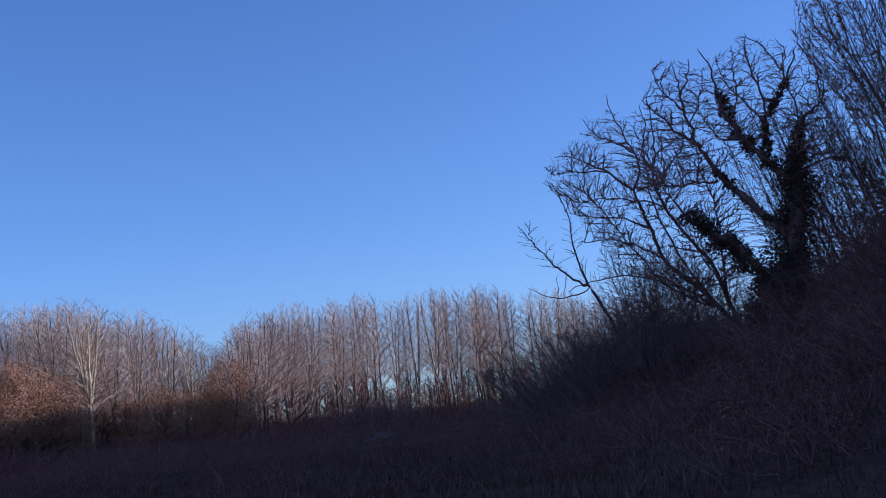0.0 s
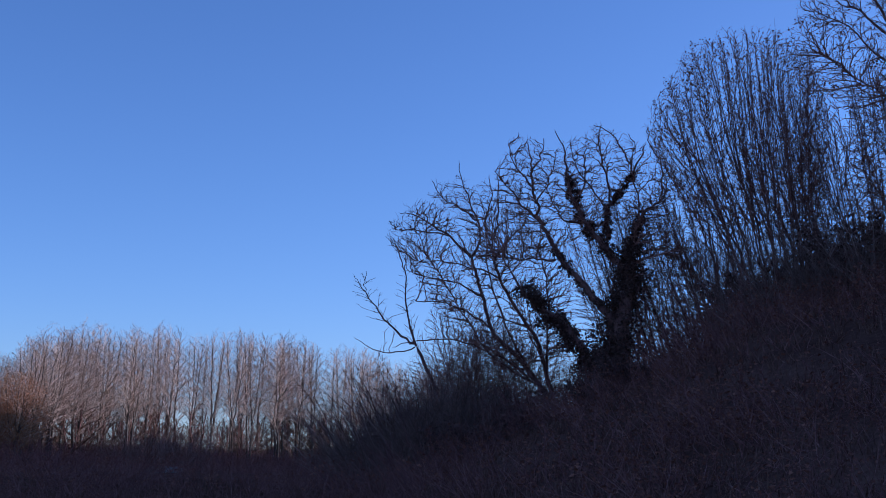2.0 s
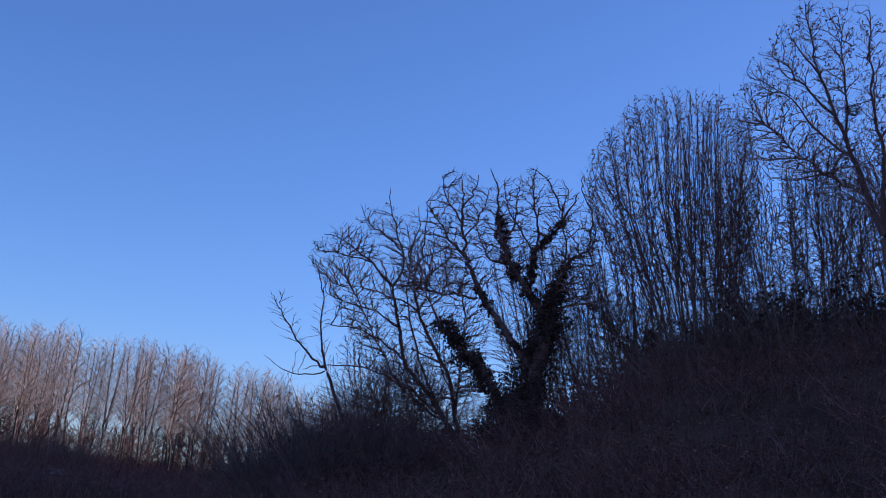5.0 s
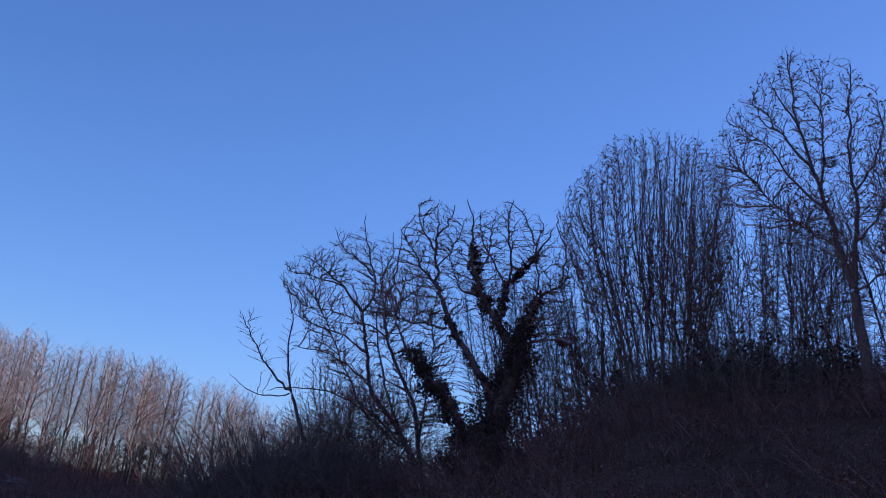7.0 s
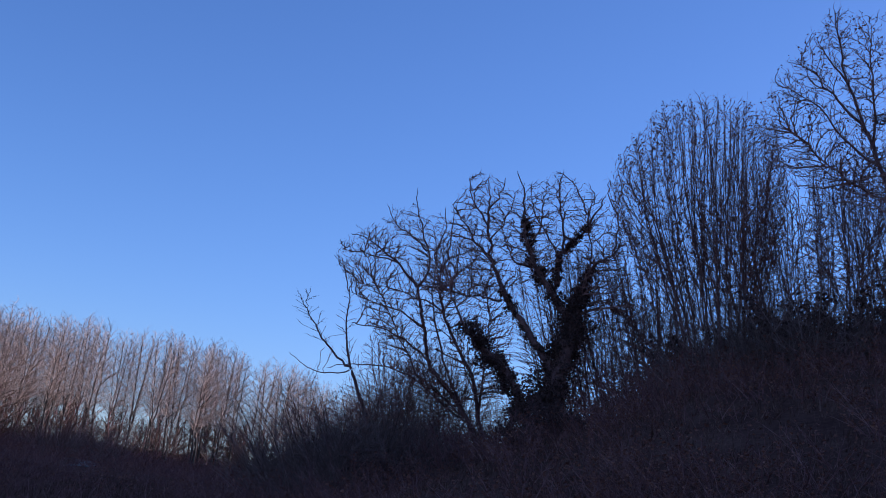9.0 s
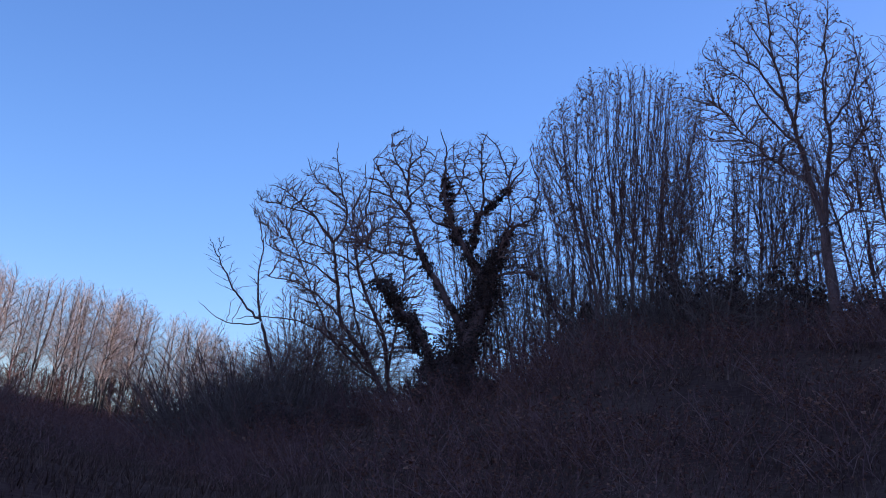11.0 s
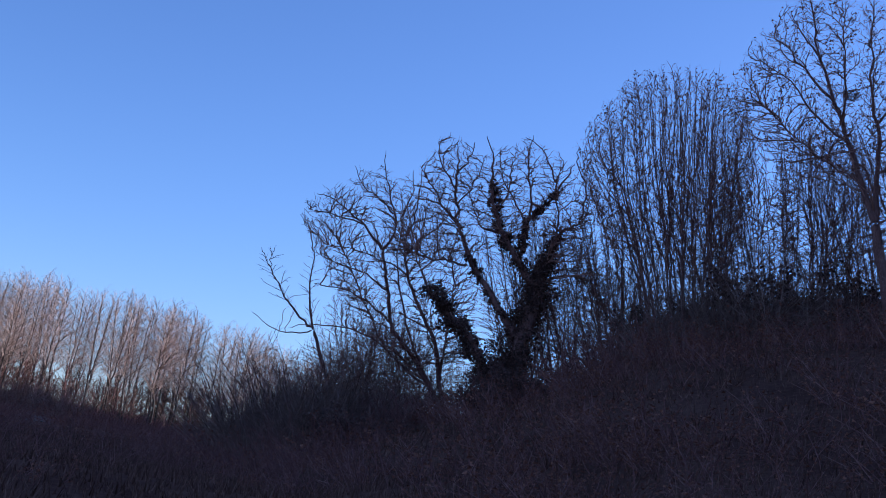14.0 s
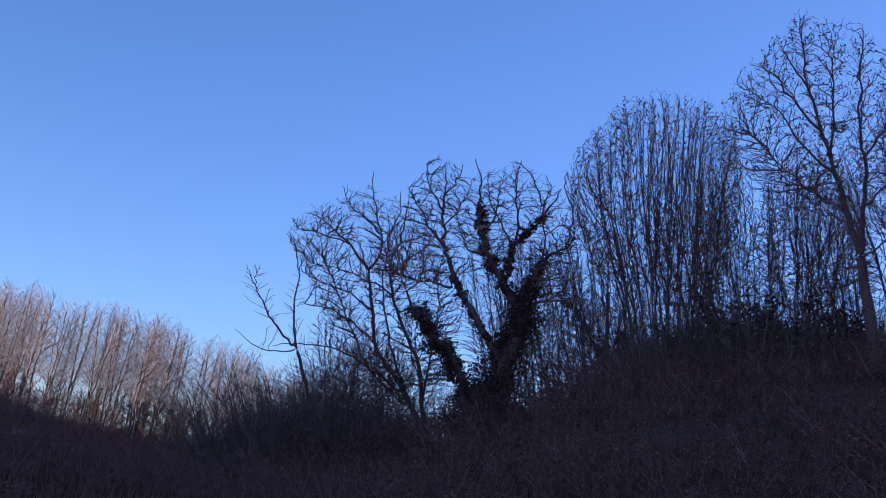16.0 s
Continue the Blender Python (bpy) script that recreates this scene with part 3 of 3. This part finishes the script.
hazel = coppice("hazel", 24, 5, (0, 0.3), (0, 1.0), (0, 2.0), [(-2.2, 2.6), (-1.7, 4.2), (-0.6, 5.0), (0.7, 4.9), (1.7, 4.0), (2.2, 2.6)], [(-2.2, 1.6), (0, 0.8), (2.2, 1.6)],
                "low spreading leafless hazel with a dense crown of fine twigs", polar(9.5, 49.0), 0, "hazels behind the crest", 0.0, 0.04, 2000, 2.0, 0.16, 0.22, 2.0, 0.0075, 14, 2)
rng = random.Random(5)
for source, b, d, s in ((slim, 15.8, 44, 1.0), (slim, 17.0, 45, 1.15), (slim, 18.2, 46, 1.05), (slim, 16.4, 49, 0.7), (slim, 19.6, 44, 1.0), (slim_leafy, 25.6, 46, 1.25), (slim, 26.4, 49, 1.35),
                        (slim_leafy, 27.2, 45, 1.25), (slim_leafy, 29.0, 45, 1.25), (slim, 30.2, 47, 1.3), (slim, 31.6, 46, 1.2), (slim_leafy, 34.0, 46, 1.3),
                        (slim_leafy, 35.4, 42, 1.35), (slim, 36.6, 44, 1.3), (slim_leafy, 38.0, 43, 1.3),
                        (slim_leafy, 40.5, 44, 1.3), (slim, 43, 45, 1.3), (slim, 5.6, 49, 0.6), (slim, 8.3, 48, 0.9), (slim, 11.0, 49, 0.8), (slim, 21.0, 46, 1.1)):
    near = between(CREST_AT, b) / 43
    copy_thing(source, leaned(polar(b, d * near), b, rng.uniform(5, 20), rng.uniform(0, 360), s * near))
for b, d, s in ((7.2, 46, 0.85), (8.3, 46, 0.75), (6.6, 47, 0.9), (7.8, 50, 1.15), (8.8, 47, 1.0), (9.9, 51, 1.1), (10.8, 48, 1.0), (11.9, 51, 0.9), (12.9, 48, 0.6), (13.9, 51, 0.6), (14.9, 48, 0.7), (16.0, 47, 1.05), (17.2, 48, 1.1),
                (18.4, 46, 1.0), (19.7, 47, 1.1), (20.8, 45, 1.0), (22.4, 46, 0.9), (24.2, 46, 0.9), (26.0, 46, 0.95), (28.0, 46, 0.9), (30.0, 45, 0.9), (32.0, 45, 0.95), (34.5, 45, 0.95), (37.0, 45, 1.0)):
    near = between(CREST_AT, b) / 43
    copy_thing(hazel, leaned(polar(b, d * near), b, rng.uniform(-4, 8), rng.uniform(0, 360), s * near))


# ---- brushwood ----
def bush(name, seed, stems, height, spread, label, group, leaf=None, leaf_density=0.0, leaf_size=0.09, place=(0, 0, 0), wood=BRAMBLE, fine=1.0):
    rng = random.Random(seed)
    root = plant(name, place, label, "shrub", group)
    main = []
    for _ in range(stems):
        a, r = rng.uniform(0, 2 * math.pi), spread * 0.5 * math.sqrt(rng.random())
        out_ = Vector((math.cos(a), math.sin(a), 0))
        way = out_ * rng.uniform(0.1, 0.9) + Vector((rng.gauss(0, 0.2), rng.gauss(0, 0.2), 1))
        main.append(shoot(rng, out_ * r + Vector((0, 0, -0.2)), way, height * rng.uniform(0.6, 1.15), 0.015, 4, 0.12, -0.03))
    second = sprout(rng, main, 3.6 * fine, 0.8 * height / 2, 0.013, (25, 70), 0.2, 0.03, 0.1, 2)
    third = sprout(rng, second, 5.0 * fine, 0.36 * height / 2, 0.011, (25, 70), 0.2, 0.03, 0.1, 1)
    tagged(part_of("thicket", *tubes(main + second + third, 3), wood, root), kind="stuff")
    if leaf:
        tagged(part_of("leaves", *leaves(spots_on(rng, second + third + main[::2], leaf_density, 0.06), leaf_size, rng), leaf, root), kind="stuff")
    return root


scrub = bush("scrub", 31, 30, 2.2, 3.2, "tangled leafless scrub of thin dark stems", "scrub on the slope", place=polar(12.5, 41), fine=0.55)
bramble = bush("bramble", 32, 34, 1.6, 3.8, "dark bramble mound with dry brown leaves", "scrub on the slope", DRY_LEAF, 4.5, 0.085, polar(20, 40), fine=0.48)
evergreen = bush("evergreen_bush", 33, 30, 2.4, 2.2, "dense dark evergreen bush on the crest", "evergreen bushes", IVY, 12.0, 0.125, polar(27.6, 39.5))
brush = bush("brushwood_shrub", 34, 46, 2.5, 2.6, "dense leafless brushwood of fine grey-brown twigs", "brushwood on the crest", place=polar(5.2, 45), wood=BRUSH, fine=0.62)
for k in range(26):
    b, d = rng.uniform(3.6, 9.5), rng.uniform(40, 48)
    s = rng.uniform(0.8, 1.3) * (0.3 + 0.7 * ramp01(b, 4.5, 7.0))
    copy_thing(brush, pose(*polar(b, d, 0.1), 0, 0, rng.uniform(0, 360)) @ Matrix.Diagonal((s * 1.2, s * 1.2, s, 1)))
for k in range(48):
    b = 20.6 + 8.6 * k / 29 if k < 30 else 29.4 + 14 * (k - 30) / 17 + rng.uniform(-0.3, 0.3)
    d, s = rng.uniform(40, 45) * between(CREST_AT, b) / 43, rng.uniform(0.9, 1.4) * (0.5 + 0.5 * ramp01(b, 20, 25.5)) if b < 29 else rng.uniform(0.6, 0.95)
    copy_thing(brush, pose(*polar(b, d, 0.1), 0, 0, rng.uniform(0, 360)) @ Matrix.Diagonal((s * 1.2, s * 1.2, s, 1)))
for b, d, s in ((5.0, 45, 1.4), (5.5, 43, 1.5), (6.0, 46, 1.7), (6.4, 44, 1.5), (6.9, 45, 1.6), (7.4, 43, 1.2), (8.2, 44, 0.9), (9.0, 45, 1.0), (9.8, 43, 0.85), (10.6, 44, 0.9), (11.4, 45, 0.8), (12.2, 44, 0.7), (4.6, 46, 1.3), (5.2, 47, 1.5), (5.8, 44, 1.6), (6.6, 47, 1.8), (7.2, 45, 1.7), (7.8, 46, 1.6), (8.4, 45, 1.4), (9.0, 47, 1.5), (9.7, 46, 1.3), (10.4, 46, 1.2),
                (-5.9, 135, 1.6), (-5.4, 142, 1.7), (-4.9, 138, 1.8), (-4.4, 146, 1.7), (-3.9, 140, 1.8), (-5.2, 160, 2.2), (-4.2, 165, 2.2), (-6.2, 150, 2.0)):
    copy_thing(brush, pose(*polar(b, d, 0.1), 0, 0, rng.uniform(0, 360)) @ Matrix.Diagonal((s * 1.2, s * 1.2, s, 1)))
for b, d, s in ((27.6, 43.5, 1.35), (28.4, 44, 1.15), (26.8, 44, 1.0), (23.0, 43, 1.0), (22.4, 43.5, 0.85), (30.6, 44, 1.1), (31.4, 44.5, 0.95), (28.6, 44, 0.85), (29.8, 43, 0.7), (27.0, 43.5, 0.8), (31.0, 44, 0.65), (26.2, 45, 0.8), (24.0, 45, 0.9), (25.2, 44, 0.9), (8.6, 39, 0.7), (34.5, 41, 0.6), (37, 42, 0.7), (32.0, 43, .5), (23.5, 44, 0.7), (21.5, 43, 0.5)):
    copy_thing(evergreen, pose(*polar(b, d * between(CREST_AT, b) / 43, 0.1), 0, 0, rng.uniform(0, 360)) @ Matrix.Diagonal((s, s, s, 1)))
for k in range(130):
    b, d = rng.uniform(3, 43), rng.choice((rng.uniform(12, 46), rng.uniform(34, 46)))
    s = rng.uniform(0.6, 1.0) * (0.5 + 0.5 * ramp01(d, 12, 38))
    if d > 34 and b > 11:
        s *= 0.7
    copy_thing(bramble if rng.random() < 0.6 else scrub, pose(*polar(b, d, 0.1), 0, 0, rng.uniform(0, 360)) @ Matrix.Diagonal((s * 1.15, s * 1.15, s * rng.uniform(0.8, 1.1), 1)))
# taller thicket at the feet of the crest trees
for k in range(20):
    b, d = rng.uniform(19.5, 42), rng.uniform(42, 48)
    s = rng.uniform(0.9, 1.4) if b < 27 else rng.uniform(0.7, 1.1)
    copy_thing(scrub, pose(*polar(b, d * between(CREST_AT, b) / 43, 0.1), 0, 0, rng.uniform(0, 360)) @ Matrix.Diagonal((s, s, s, 1)))


for k in range(8):
    b, d = rng.uniform(4.0, 9.5), rng.uniform(40, 48)
    s = rng.uniform(1.0, 1.5) * (0.4 + 0.6 * ramp01(b, 4.0, 6.6))
    copy_thing(scrub, pose(*polar(b, d, 0.1), 0, 0, rng.uniform(0, 360)) @ Matrix.Diagonal((s, s, s, 1)))
for b, d, s in ((6.0, 46, 0.9), (7.4, 47, 1.0)):
    copy_thing(evergreen, pose(*polar(b, d, 0.1), 0, 0, rng.uniform(0, 360)) @ Matrix.Diagonal((s, s, s, 1)))


for k in range(26):
    b, d, s = rng.uniform(9.5, 19.5), rng.uniform(39, 44), rng.uniform(0.5, 0.85)
    copy_thing(scrub if k % 2 else bramble, pose(*polar(b, d, 0.1), 0, 0, rng.uniform(0, 360)) @ Matrix.Diagonal((s, s, s, 1)))
for b, d, s in ((14.2, 40.5, 0.55), (15.3, 40, 0.7), (16.2, 40.5, 0.6)):
    copy_thing(evergreen, pose(*polar(b, d, 0.1), 0, 0, rng.uniform(0, 360)) @ Matrix.Diagonal((s, s, s, 1)))


for k in range(12):
    b, d, s = rng.uniform(18, 25), rng.uniform(36, 39), rng.uniform(0.7, 1.1)
    copy_thing(scrub, pose(*polar(b, d, 0.1), 0, 0, rng.uniform(0, 360)) @ Matrix.Diagonal((s, s, s, 1)))
for k in range(70):
    b, d, s = rng.uniform(8, 43), rng.uniform(15, 36), rng.uniform(0.55, 0.9)
    copy_thing(bramble, pose(*polar(b, d, 0.1), 0, 0, rng.uniform(0, 360)) @ Matrix.Diagonal((s * 1.2, s * 1.2, s * 0.8, 1)))


def build_grass():
    """Dead grass and litter over the near meadow and the slope."""
    verts, faces, g = [], [], random.Random(77)
    for _ in range(26000):
        b, d = g.uniform(-28, 46), 8 + 40 * g.random() ** 0.8
        x, y, z = polar(b, d, 0.02)
        for _ in range(3):
            lean, h = Vector((g.gauss(0, 0.35), g.gauss(0, 0.35), 1)), g.uniform(0.07, 0.26)
            px, py, w = x + g.gauss(0, 0.12), y + g.gauss(0, 0.12), g.uniform(0.006, 0.018)
            a, o = g.uniform(0, 6.28), len(verts)
            verts += [(px - w * math.cos(a), py - w * math.sin(a), z), (px + w * math.cos(a), py + w * math.sin(a), z), (px + lean.x * h, py + lean.y * h, z + h)]
            faces.append((o, o + 1, o + 2))
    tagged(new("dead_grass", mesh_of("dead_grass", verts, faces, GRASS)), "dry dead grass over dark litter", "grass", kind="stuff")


build_grass()
# the dark scrub of the meadow up to the wood
for k in range(230):
    b, d = rng.uniform(-27, 9), rng.choice((rng.uniform(16, 40), rng.uniform(32, 60), rng.uniform(45, 90), rng.uniform(80, 118)))
    if abs(b + 4.7) < 1.1:
        continue
    s = rng.uniform(0.6, 1.0) * (0.4 + 0.25 * ramp01(d, 16, 40) + 0.6 * ramp01(d, 40, 110))
    copy_thing(scrub if rng.random() < 0.4 else bramble, pose(*polar(b, d, 0.1), 0, 0, rng.uniform(0, 360)) @ Matrix.Diagonal((s * 1.5, s * 1.5, s, 1)))


# tall scrub before the wood
for k in range(130):
    b = -27 + 38 * k / 129 + rng.uniform(-0.4, 0.4)
    d, s = between(WOOD_EDGE, b) - rng.uniform(-22, 45), rng.uniform(1.0, 1.6) * (1 + 0.25 * ramp01(b, -9, -3))
    if abs(b + 4.7) > 1.0 or d > 122:
        copy_thing(scrub if k % 3 else bramble, pose(*polar(b, d, 0.1), 0, 0, rng.uniform(0, 360)) @ Matrix.Diagonal((s * 1.4, s * 1.4, s, 1)))


# ---- the wood beyond the meadow ----
def far_tree(name, seed, height, girth, label, group, wood, twig_wood, width, low, stems=1, leaf=None, leaf_density=0.0, leaf_size=0.16, place=(0, 0, 0), count=900, step=0.4, kill=0.42, tip=0.014, heavy=14, fork=0.3, spur=2.2, power=0.5):
    """A tree of the far wood: a trunk or a few steep stems that carry a rounded crown."""
    rng = random.Random(seed)
    root = plant(name, place, label, "tree", group)
    lines, owners = [], []
    bole = [Vector((0, 0, -0.4)), Vector((rng.gauss(0, 0.1), rng.gauss(0, 0.1), height * fork * 0.5)), Vector((rng.gauss(0, 0.15), rng.gauss(0, 0.15), height * fork))]
    lines.append(smooth_line(bole, girth, girth * 0.7, rng, 3, 0.02))
    owners.append(part_of("trunk", *tubes([lines[0]], 8), wood, root, smooth=True))
    for k in range(stems):
        a = 2 * math.pi * (k + rng.uniform(0, 0.6)) / stems
        out_ = Vector((math.cos(a), math.sin(a), 0)) * width * (0.45 if stems > 1 else 0.1)
        lines.append(smooth_line([bole[-1] - Vector((0, 0, 0.3)), bole[-1] + out_ * 0.5 + Vector((0, 0, height * 0.22)), bole[-1] + out_ + Vector((0, 0, height * (0.9 - fork)))], girth * (0.7 if stems > 1 else 0.85), 0.03, rng, 4, 0.06))
        owners.append(part_of("limb", *tubes([lines[-1]], 6), wood, root, smooth=True))
    outline = [(-width, height * (low + 0.36)), (-width * 0.9, height * 0.80), (-width * 0.55, height * 0.93), (0, height), (width * 0.55, height * 0.94), (width * 0.9, height * 0.82), (width, height * (low + 0.36))]
    floor = [(-width, height * (low + 0.12)), (0, height * low), (width, height * (low + 0.12))]
    grown = grow(seed, [pts[1:] for pts, _ in lines], fill(rng, count, outline, floor, width), step, 6.0, kill, 0.14, 0.3, tip, power, 0.6, lift=0.5)
    fine = part_wood(root, owners, grown, heavy, "bough", wood, twig_wood, rng, spur, 0.8, tip * 0.9)
    if leaf:
        tagged(part_of("leaves", *leaves(spots_on(rng, fine, leaf_density, 0.15), leaf_size, rng), leaf, root, "russet leaves still on the twigs"), kind="stuff")
    return root


UNDER = "undergrowth of the wood edge"
LINE = "bare trees of the wood edge"
kinds = [far_tree("poplar", 40 + k, 16.0, 0.15, "tall bare poplar with steep warm grey twigs, sunlit at its top", LINE, FAR_BARK, FAR_TWIG, 2.5, 0.30, n, place=polar(b, d), count=1000)
         for k, (n, b, d) in enumerate(((1, -9.2, 155), (2, -6.4, 178), (2, -7.6, 170), (3, -8.4, 162)))]
plane = far_tree("plane_tree", 50, 16.5, 0.30, "bare plane tree with a pale mottled trunk and spreading limbs", LINE, PALE_BARK, FAR_TWIG, 4.2, 0.22, 4, place=polar(-17.6, 126), count=1300, heavy=14, fork=0.36)
broad = far_tree("broad_tree", 51, 16.0, 0.24, "broad bare tree with grey twigs, lit by low sun", LINE, FAR_BARK, FAR_TWIG, 4.0, 0.24, 4, place=polar(-9.8, 146), count=1400, heavy=16)
russet = far_tree("russet_oak", 52, 9.5, 0.2, "small oak with russet leaves still on it", "russet trees of the wood edge", FAR_BARK, FAR_TWIG, 3.2, 0.12, 4, RUSSET, 7.0, 0.15, polar(-11.2, 134), count=900, heavy=16, fork=0.2)
under = far_tree("undergrowth_tree", 53, 5.5, 0.06, "low dark leafless undergrowth at the foot of the wood", UNDER, BARK, UNDERWOOD, 1.7, 0.05, 2, place=polar(-5.0, 186), count=170, heavy=40, fork=0.12, tip=0.018)
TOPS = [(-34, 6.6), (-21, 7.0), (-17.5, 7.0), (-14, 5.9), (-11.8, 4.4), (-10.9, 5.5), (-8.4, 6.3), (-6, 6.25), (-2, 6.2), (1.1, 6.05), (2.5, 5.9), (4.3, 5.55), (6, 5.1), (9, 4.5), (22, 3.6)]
rng = random.Random(9)
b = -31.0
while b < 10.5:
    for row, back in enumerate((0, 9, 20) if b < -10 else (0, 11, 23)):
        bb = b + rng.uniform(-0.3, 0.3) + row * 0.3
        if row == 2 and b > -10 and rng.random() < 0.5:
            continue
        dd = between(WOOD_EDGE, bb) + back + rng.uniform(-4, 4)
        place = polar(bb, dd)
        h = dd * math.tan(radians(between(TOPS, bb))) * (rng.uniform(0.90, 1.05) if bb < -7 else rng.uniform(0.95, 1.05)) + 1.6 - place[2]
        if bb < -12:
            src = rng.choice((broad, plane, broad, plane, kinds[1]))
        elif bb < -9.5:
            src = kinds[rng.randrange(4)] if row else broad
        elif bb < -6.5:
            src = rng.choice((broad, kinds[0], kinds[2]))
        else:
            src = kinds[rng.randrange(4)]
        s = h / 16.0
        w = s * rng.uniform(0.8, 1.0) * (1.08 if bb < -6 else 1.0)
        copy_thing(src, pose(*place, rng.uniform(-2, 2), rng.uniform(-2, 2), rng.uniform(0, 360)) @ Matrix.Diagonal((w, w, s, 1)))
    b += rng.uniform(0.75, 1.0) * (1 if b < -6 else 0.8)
for bb, back, s in ((-21.6, -6, 1.05), (-20.3, -5, 1.0), (-19.0, -4, 0.85), (-15.8, -3, 0.6), (-14.4, -3, 0.7), (-13.2, -4, 0.66), (-12.1, -4, 0.75), (-23.2, -5, 1.0), (-25, -6, 1.0), (-16.8, 2, 0.65), (-18.2, -6, 0.55)):
    copy_thing(russet, pose(*polar(bb, between(WOOD_EDGE, bb) + back), 0, 0, rng.uniform(0, 360)) @ Matrix.Diagonal((s * 1.1, s * 1.1, s, 1)))
for k in range(205):
    bb = -28 + 41 * (k / 204) ** 1.2 + rng.uniform(-0.3, 0.3)
    dd, s = between(WOOD_EDGE, bb) + rng.uniform(-8, 34), rng.uniform(0.8, 1.6)
    s *= dd / 160
    copy_thing(under, pose(*polar(bb, dd), 0, 0, rng.uniform(0, 360)) @ Matrix.Diagonal((s * 1.5, s * 1.5, s, 1)))


# ---- the track across the meadow ----
def build_track():
    verts, faces, n = [], [], 40
    for k in range(n + 1):
        d = 74 + 46 * k / n
        b = -5.2 + 1.0 * (k / n) + 0.35 * math.sin(k / n * 5)
        for side in (-0.6, -0.2, 0.2, 0.6):
            x, y = d * math.sin(radians(b)) + side, d * math.cos(radians(b))
            verts.append((x, y, ground_z(x, y) + 0.06 - 0.03 * abs(side)))
    for k in range(n):
        for s in range(3):
            o = k * 4 + s
            faces.append((o, o + 1, o + 5, o + 4))
    tagged(new("track", mesh_of("track", verts, faces, TRACK, True)), "pale gravel track through the dark meadow", "track", kind="structure")


build_track()
